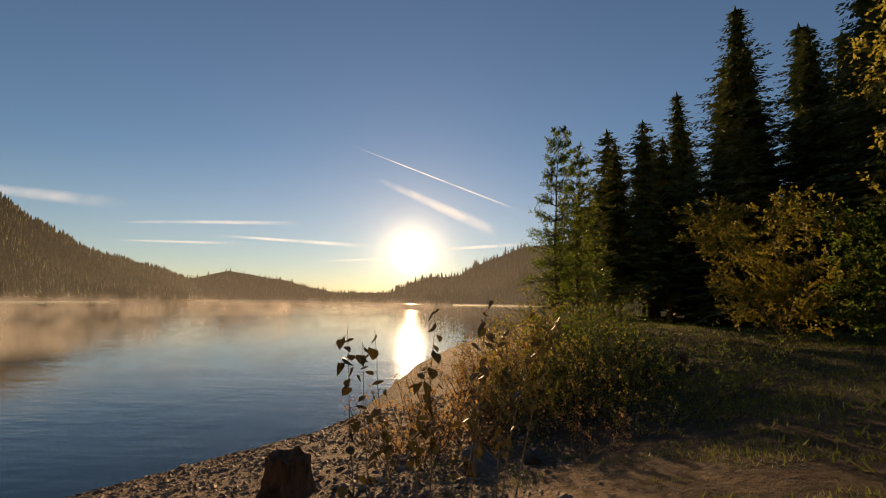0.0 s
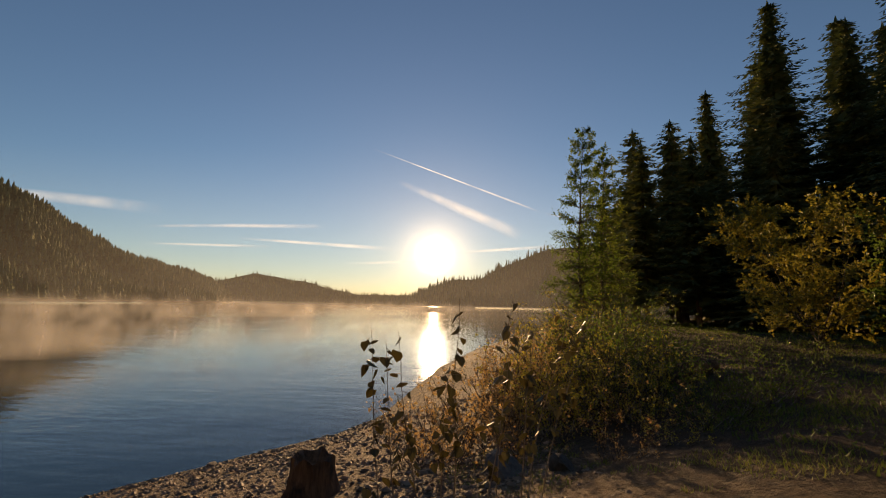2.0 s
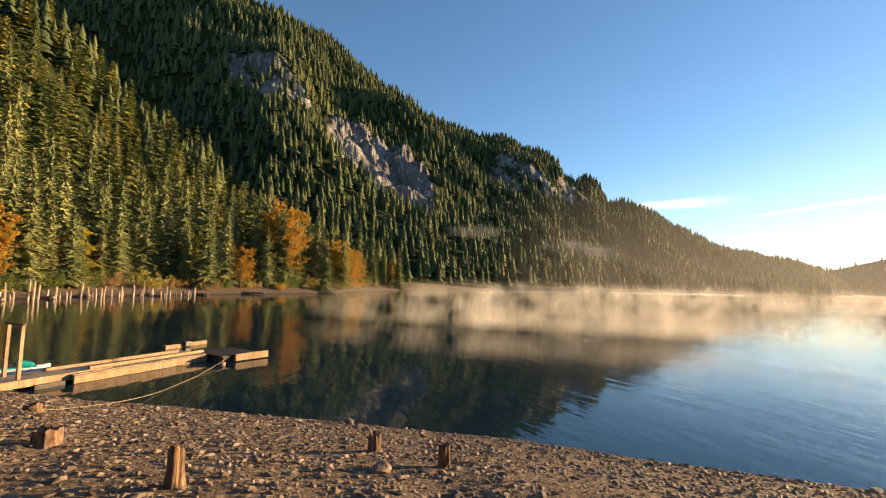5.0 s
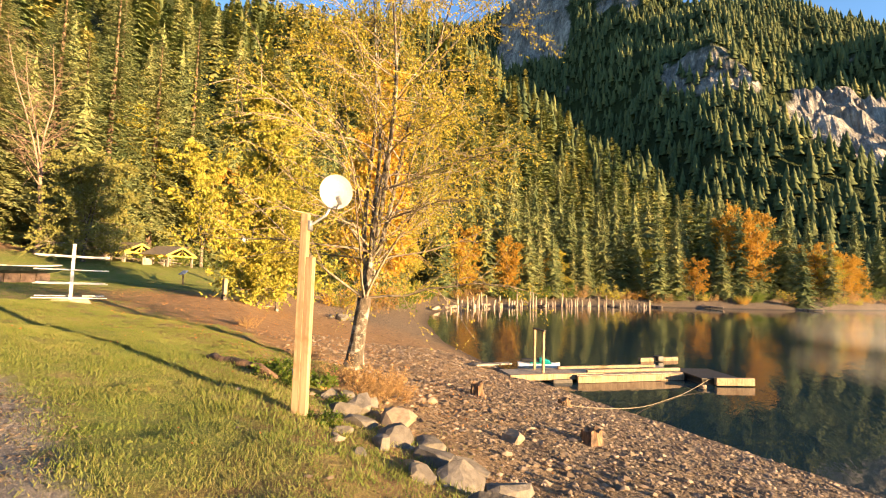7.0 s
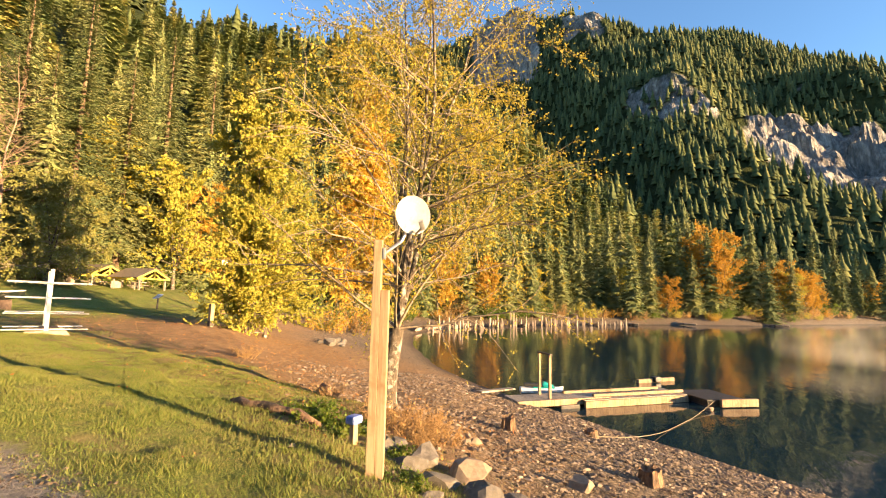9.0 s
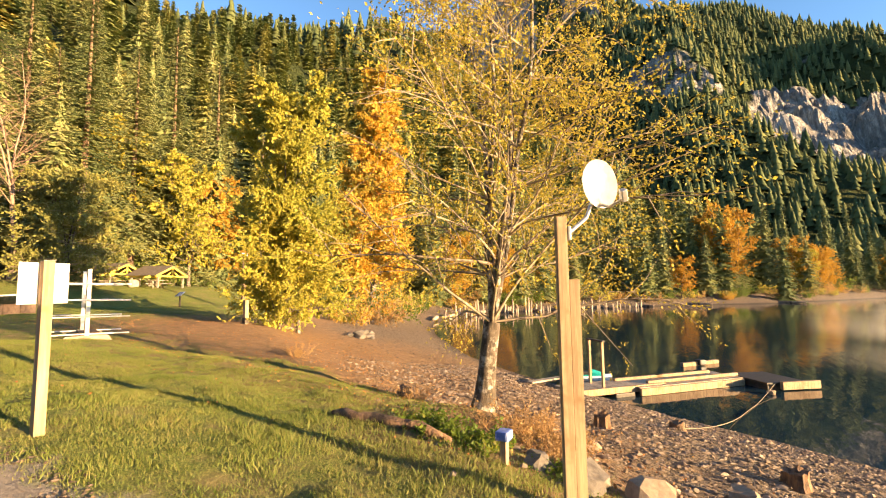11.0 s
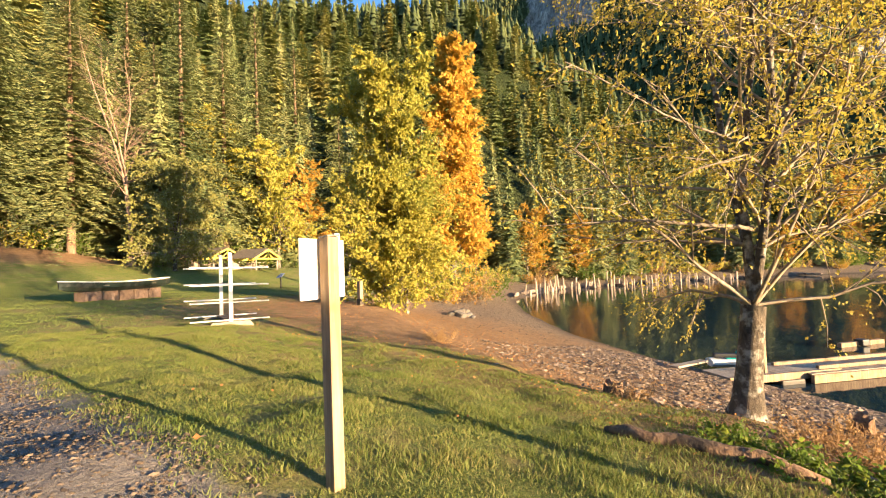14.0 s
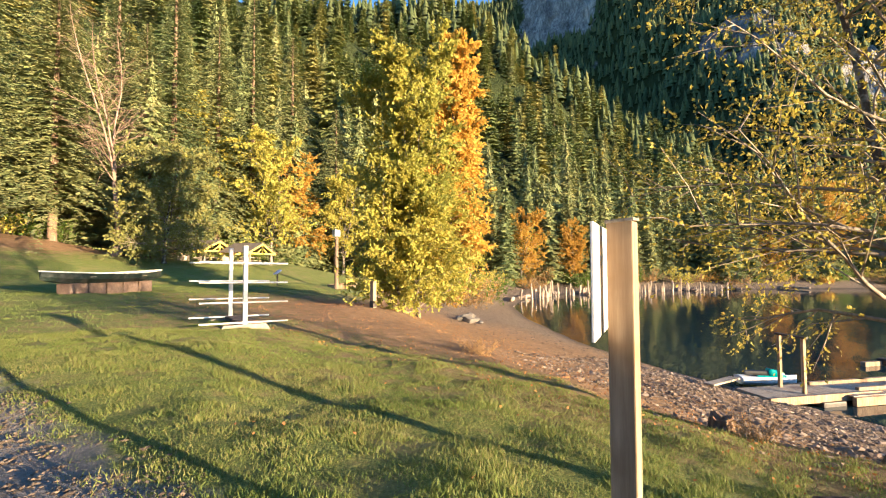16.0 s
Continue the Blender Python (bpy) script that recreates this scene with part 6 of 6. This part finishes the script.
def fine_cover():
    rng = np.random.default_rng(71)
    x, y, d, z = scatter(rng, 64000, -26, 1, -16, 22, lambda x, y, d: (d > 0.0) & (d < 11.5 + rng.normal(0, 1.2, len(x))))
    pebbles("beach_gravel", "coarse grey-brown beach pebbles", rng, x, y, z, np.clip(rng.lognormal(-3.25, 0.45, len(x)), 0.016, 0.11))
    x, y, d, z = scatter(rng, 5000, -62, -20, -40, -8, lambda x, y, d: (d > 0.0) & (d < 10))
    pebbles("bay_gravel", "grey-brown pebbles on the bay's beach", rng, x, y, z, np.clip(rng.lognormal(-3.1, 0.4, len(x)), 0.03, 0.09))
    x, y, d, z = scatter(rng, 25000, -3.8, -0.3, -17, -4, lambda x, y, d: x > -2.9 - 0.6 * np.exp(-((y + 6.5) / 2.2) ** 2) + rng.normal(0, 0.12, len(x)))
    pebbles("drive_gravel", "crushed grey stones of the drive", rng, x, y, z, np.clip(rng.lognormal(-4.3, 0.4, len(x)), 0.007, 0.035))
    near = lambda x, y, d: (d > 13.2 + rng.normal(0, 0.9, len(x))) & (x < -2.8 - 0.6 * np.exp(-((y + 6.5) / 2.2) ** 2) + rng.normal(0, 0.22, len(x))) & (np.hypot((x + 18) / 12, (y + 20) / 13) > 0.85 + rng.normal(0, 0.12, len(x)))
    x, y, d, z = scatter(rng, 520000, -10, -2.4, -21, 1, near)
    blades("lawn_grass", "short green lawn grass with dry tips", rng, x, y, z, rng.uniform(0.016, 0.046, len(x)) * (1 + 0.8 * (ripple(x, y, 2.6, 4.0) > 0.25)), M_GRASS, 0.005)
    x, y, d, z = scatter(rng, 110000, -24, 2, -52, -20.5, near)
    blades("far_grass", "short green grass of the picnic lawn", rng, x, y, z, rng.uniform(0.025, 0.06, len(x)), M_GRASS, 0.011)
    x, y, d, z = scatter(rng, 26000, -9, -3.6, -9, 1, lambda x, y, d: (np.abs(x + 5.9 - 0.25 * np.sin(y * 2)) < 0.9) & (d > 11.5))
    blades("bank_grass", "longer tufted grass along the boulders", rng, x, y, z, rng.uniform(0.04, 0.12, len(x)), M_GRASS, 0.006)
    x, y, d, z = scatter(rng, 60000, 2.5, 24, 4, 60, lambda x, y, d: (x > 2.6 + 0.07 * y) & (d > 8))
    blades("point_grass", "shaded grass under the trees of the point", rng, x, y, z, rng.uniform(0.05, 0.14, len(x)), M_GRASS, 0.02)
    x, y, d, z = scatter(rng, 34000, -1.5, 7, 3, 16, lambda x, y, d: (d > 8.5) & (ripple(x, y, 1.1, 3.0) > 0.12))
    blades("verge_grass", "patchy grass beside the shaded path", rng, x, y, z, rng.uniform(0.03, 0.10, len(x)), M_GRASS, 0.008)
    x, y, d, z = scatter(rng, 40000, -34, -2, -34, 2, lambda x, y, d: (d > 8) & (np.hypot((x + 13) / 9, (y + 18) / 12) < 1 + rng.normal(0, 0.2, len(x))) & (x < -8) | (np.hypot(x + 9.5, y + 7) < 3.2))
    keep = rng.uniform(0, 1, len(x)) < 0.7
    x, y, z = x[keep], y[keep], z[keep]
    p = np.stack([x, y, z + 0.012], -1)
    v, f = leaf_arrays(p, np.stack([rng.normal(0, 1, len(x)), rng.normal(0, 1, len(x)), 0 * x + 0.35], -1), 0.042, rng, 0.75, 0.0)
    tagged(new("leaf_litter", mesh_from("leaf_litter", v, f, M_LITTER)), "brown and orange fallen leaves on the ground", "leaves", kind="stuff")
    x, y, d, z = scatter(rng, 70, -9, -2.4, -18, 2, lambda x, y, d: d > 13)
    p = np.stack([x, y, z + 0.05], -1)
    v, f = leaf_arrays(p, np.stack([rng.normal(0, 1, len(x)), rng.normal(0, 1, len(x)), 0 * x + 0.3], -1), 0.045, rng, 0.8, 0.0)
    tagged(new("lawn_leaves", mesh_from("lawn_leaves", v, f, M_LITTER)), "scattered orange leaves on the lawn", "leaves", kind="stuff")


fine_cover()

# ---- mist over the water, haze and high cloud ----
def curtain(name, label, material, line, tall, foot=0.02, rows=12, low=False, category="mist"):
    """A standing veil along a line, thinning towards its top and its ends."""
    pts = np.array(line, float)
    seg = np.concatenate([[0], np.cumsum(np.hypot(*np.diff(pts, axis=0).T))])
    s = np.linspace(0, seg[-1], 40)
    x, y = np.interp(s, seg, pts[:, 0]), np.interp(s, seg, pts[:, 1])
    k = np.linspace(0, 1, rows)
    px, py = np.repeat(x[:, None], rows, 1), np.repeat(y[:, None], rows, 1)
    pz = np.repeat((foot + k * tall)[None], 40, 0)
    ends = np.clip(np.minimum(s, seg[-1] - s) / (seg[-1] * 0.18), 0, 1)[:, None]
    thick = ends * ((1 - k)[None] if low else np.clip(np.sin(np.pi * k ** 0.85), 0, 1)[None] ** 1.5)
    me = mesh_from(name, np.stack([px, py, pz], -1).reshape(-1, 3), grid_faces(40, rows), material, (("thick", thick),), True)
    tagged(new(name, me), label, category, kind="stuff")


def build_air():
    wisp = mist_material("rising_mist", 0.34, (0.95, 0.92, 0.88), (1, 1, 0.5), 0.2, 0.36, 0.72)
    bank = mist_material("mist_bank", 0.2, (0.95, 0.92, 0.88), (1, 1, 1.5), 0.02, 0.30, 0.75)
    haze = mist_material("valley_haze", 0.026, (0.92, 0.90, 0.88), (1, 1, 3), 0.0015, 0.05, 0.35)
    for label, line, tall in (("thin wisps of mist rising off the water", [(-60, 2), (-40, 26), (-22, 50), (-8, 78)], 3.2), ("thin wisps of mist rising off the water", [(-86, 8), (-60, 44), (-34, 84), (-4, 116)], 4.4),
                              ("thin wisps of mist rising off the water", [(-112, 18), (-82, 72), (-48, 120), (10, 150)], 5.5), ("drifting mist low over the lake", [(-150, 44), (-120, 110), (-70, 190), (20, 240)], 7.0)):
        curtain("rising_mist", label, wisp, line, tall)
    curtain("mist_bank", "pale mist bank lying on the far water", bank, [(-330, 185), (-250, 260), (-120, 330), (120, 360)], 5.5)
    for y, x0, x1, tall in ((150, -300, 90, 70), (270, -470, 260, 110), (420, -600, 420, 160), (640, -700, 520, 210), (900, -760, 640, 260)):
        curtain("valley_haze", "faint morning haze in the valley", haze, [(x0, y), ((x0 + x1) / 2, y + 25), (x1, y)], tall, -1, 10, True, category="haze")
    strip = mist_material("hillside_cloud", 0.6, (0.95, 0.93, 0.9), (1, 1, 3.5), 0.018, 0.40, 0.75)
    pts = [(-math.sin(radians(a)) * r, math.cos(radians(a)) * r) for a, r in ((70, 300), (64, 330), (58, 380), (52, 440), (47, 500))]
    x = np.array(pts)
    s = np.linspace(0, 1, 40)
    px, py = np.interp(s, np.linspace(0, 1, 5), x[:, 0]), np.interp(s, np.linspace(0, 1, 5), x[:, 1])
    k = np.linspace(-1, 1, 7)
    z = 40 + 2 * np.sin(s * 5)[:, None] + k[None] * (4 + 7 * s)[:, None]
    thick = np.sin(s * np.pi)[:, None] ** 0.6 * (1 - k ** 2)[None]
    me = mesh_from("hillside_cloud", np.stack([np.repeat(px[:, None], 7, 1), np.repeat(py[:, None], 7, 1), z], -1).reshape(-1, 3), grid_faces(40, 7), strip, (("thick", thick),), True)
    tagged(new("hillside_cloud", me), "thin strip of cloud drifting along the mountainside", "cloud", kind="stuff")


def sky_point(bearing, elevation, far=4000.0):
    b, e = radians(bearing), radians(elevation)
    return np.array([-math.sin(b) * math.cos(e), math.cos(b) * math.cos(e), math.sin(e)]) * far


def sky_streak(name, label, a, b, wide, amount, scale=0.004, fade=0.3):
    """A strip of high cloud between two points of the sky, ragged by noise."""
    m, nt, bs = nodes_of(name)
    nt.nodes.remove(bs)
    w = noise_node(nt, scale, 5, 0.6)
    w = calc(nt, "DIVIDE", calc(nt, "SUBTRACT", w, 0.25), 0.4, True)
    dens = calc(nt, "MULTIPLY", calc(nt, "MULTIPLY", w, attribute(nt, "thick")), amount, True)
    clear, glow, sh = nt.nodes.new("ShaderNodeBsdfTransparent"), nt.nodes.new("ShaderNodeEmission"), nt.nodes.new("ShaderNodeMixShader")
    glow.inputs["Color"].default_value, glow.inputs["Strength"].default_value = (1.0, 0.88, 0.70, 1), 1.15
    nt.links.new(dens, sh.inputs[0])
    nt.links.new(clear.outputs[0], sh.inputs[1])
    nt.links.new(glow.outputs[0], sh.inputs[2])
    nt.links.new(sh.outputs[0], next(n for n in nt.nodes if n.type == "OUTPUT_MATERIAL").inputs["Surface"])
    s, k = np.linspace(0, 1, 30), np.linspace(-1, 1, 7)
    mid = a[None] + (b - a)[None] * s[:, None]
    up = np.cross(np.cross(mid, b - a), mid)
    side = np.cross(mid, b - a)
    side = side / np.linalg.norm(side, axis=1)[:, None]
    half = 4000 * math.tan(radians(wide)) * (0.35 + 0.65 * s ** 0.7)
    v = mid[:, None, :] + side[:, None, :] * (k[None, :, None] * half[:, None, None])
    ends = np.clip(np.minimum(s, 1 - s) / fade, 0, 1)
    thick = ends[:, None] * ((1 - k ** 2) ** 1.3)[None]
    ob = new(name, mesh_from(name, v.reshape(-1, 3), grid_faces(30, 7), m, (("thick", thick),), True))
    ob.visible_shadow = False
    tagged(ob, label, "cloud", kind="structure")


build_air()
for a, b, wide, amount, label in (((11.9, 19.6), (-10.3, 12.0), 0.13, 0.95, "thin bright contrail crossing the morning sky"), ((-10.3, 12.0), (-14.5, 10.9), 0.08, 0.35, "fading end of a contrail"),
                                  ((8.3, 15.7), (-8.0, 9.0), 0.95, 0.55, "feathery streak of high cloud above the sun"), ((27.5, 7.4), (8.0, 7.1), 0.32, 0.6, "long thin cloud streak near the horizon"),
                                  ((30, 8.6), (17, 9.6), 0.35, 0.42, "thin cloud streak above the far hills"), ((37, 6.0), (23, 6.7), 0.22, 0.35, "faint cloud streak above the far hills"),
                                  ((52, 9.4), (35, 9.9), 0.8, 0.28, "pale smear of high cloud over the ridge"), ((1.5, 6.8), (-12, 7.7), 0.3, 0.6, "thin cloud streak beside the sun"),
                                  ((15, 5.0), (4, 5.7), 0.25, 0.45, "thin cloud streak under the sun"), ((37, 7.8), (24, 9.2), 0.3, 0.3, "slanting thin cloud streak")):
    sky_streak("cloud_streak", label, sky_point(*a), sky_point(*b), wide, amount)
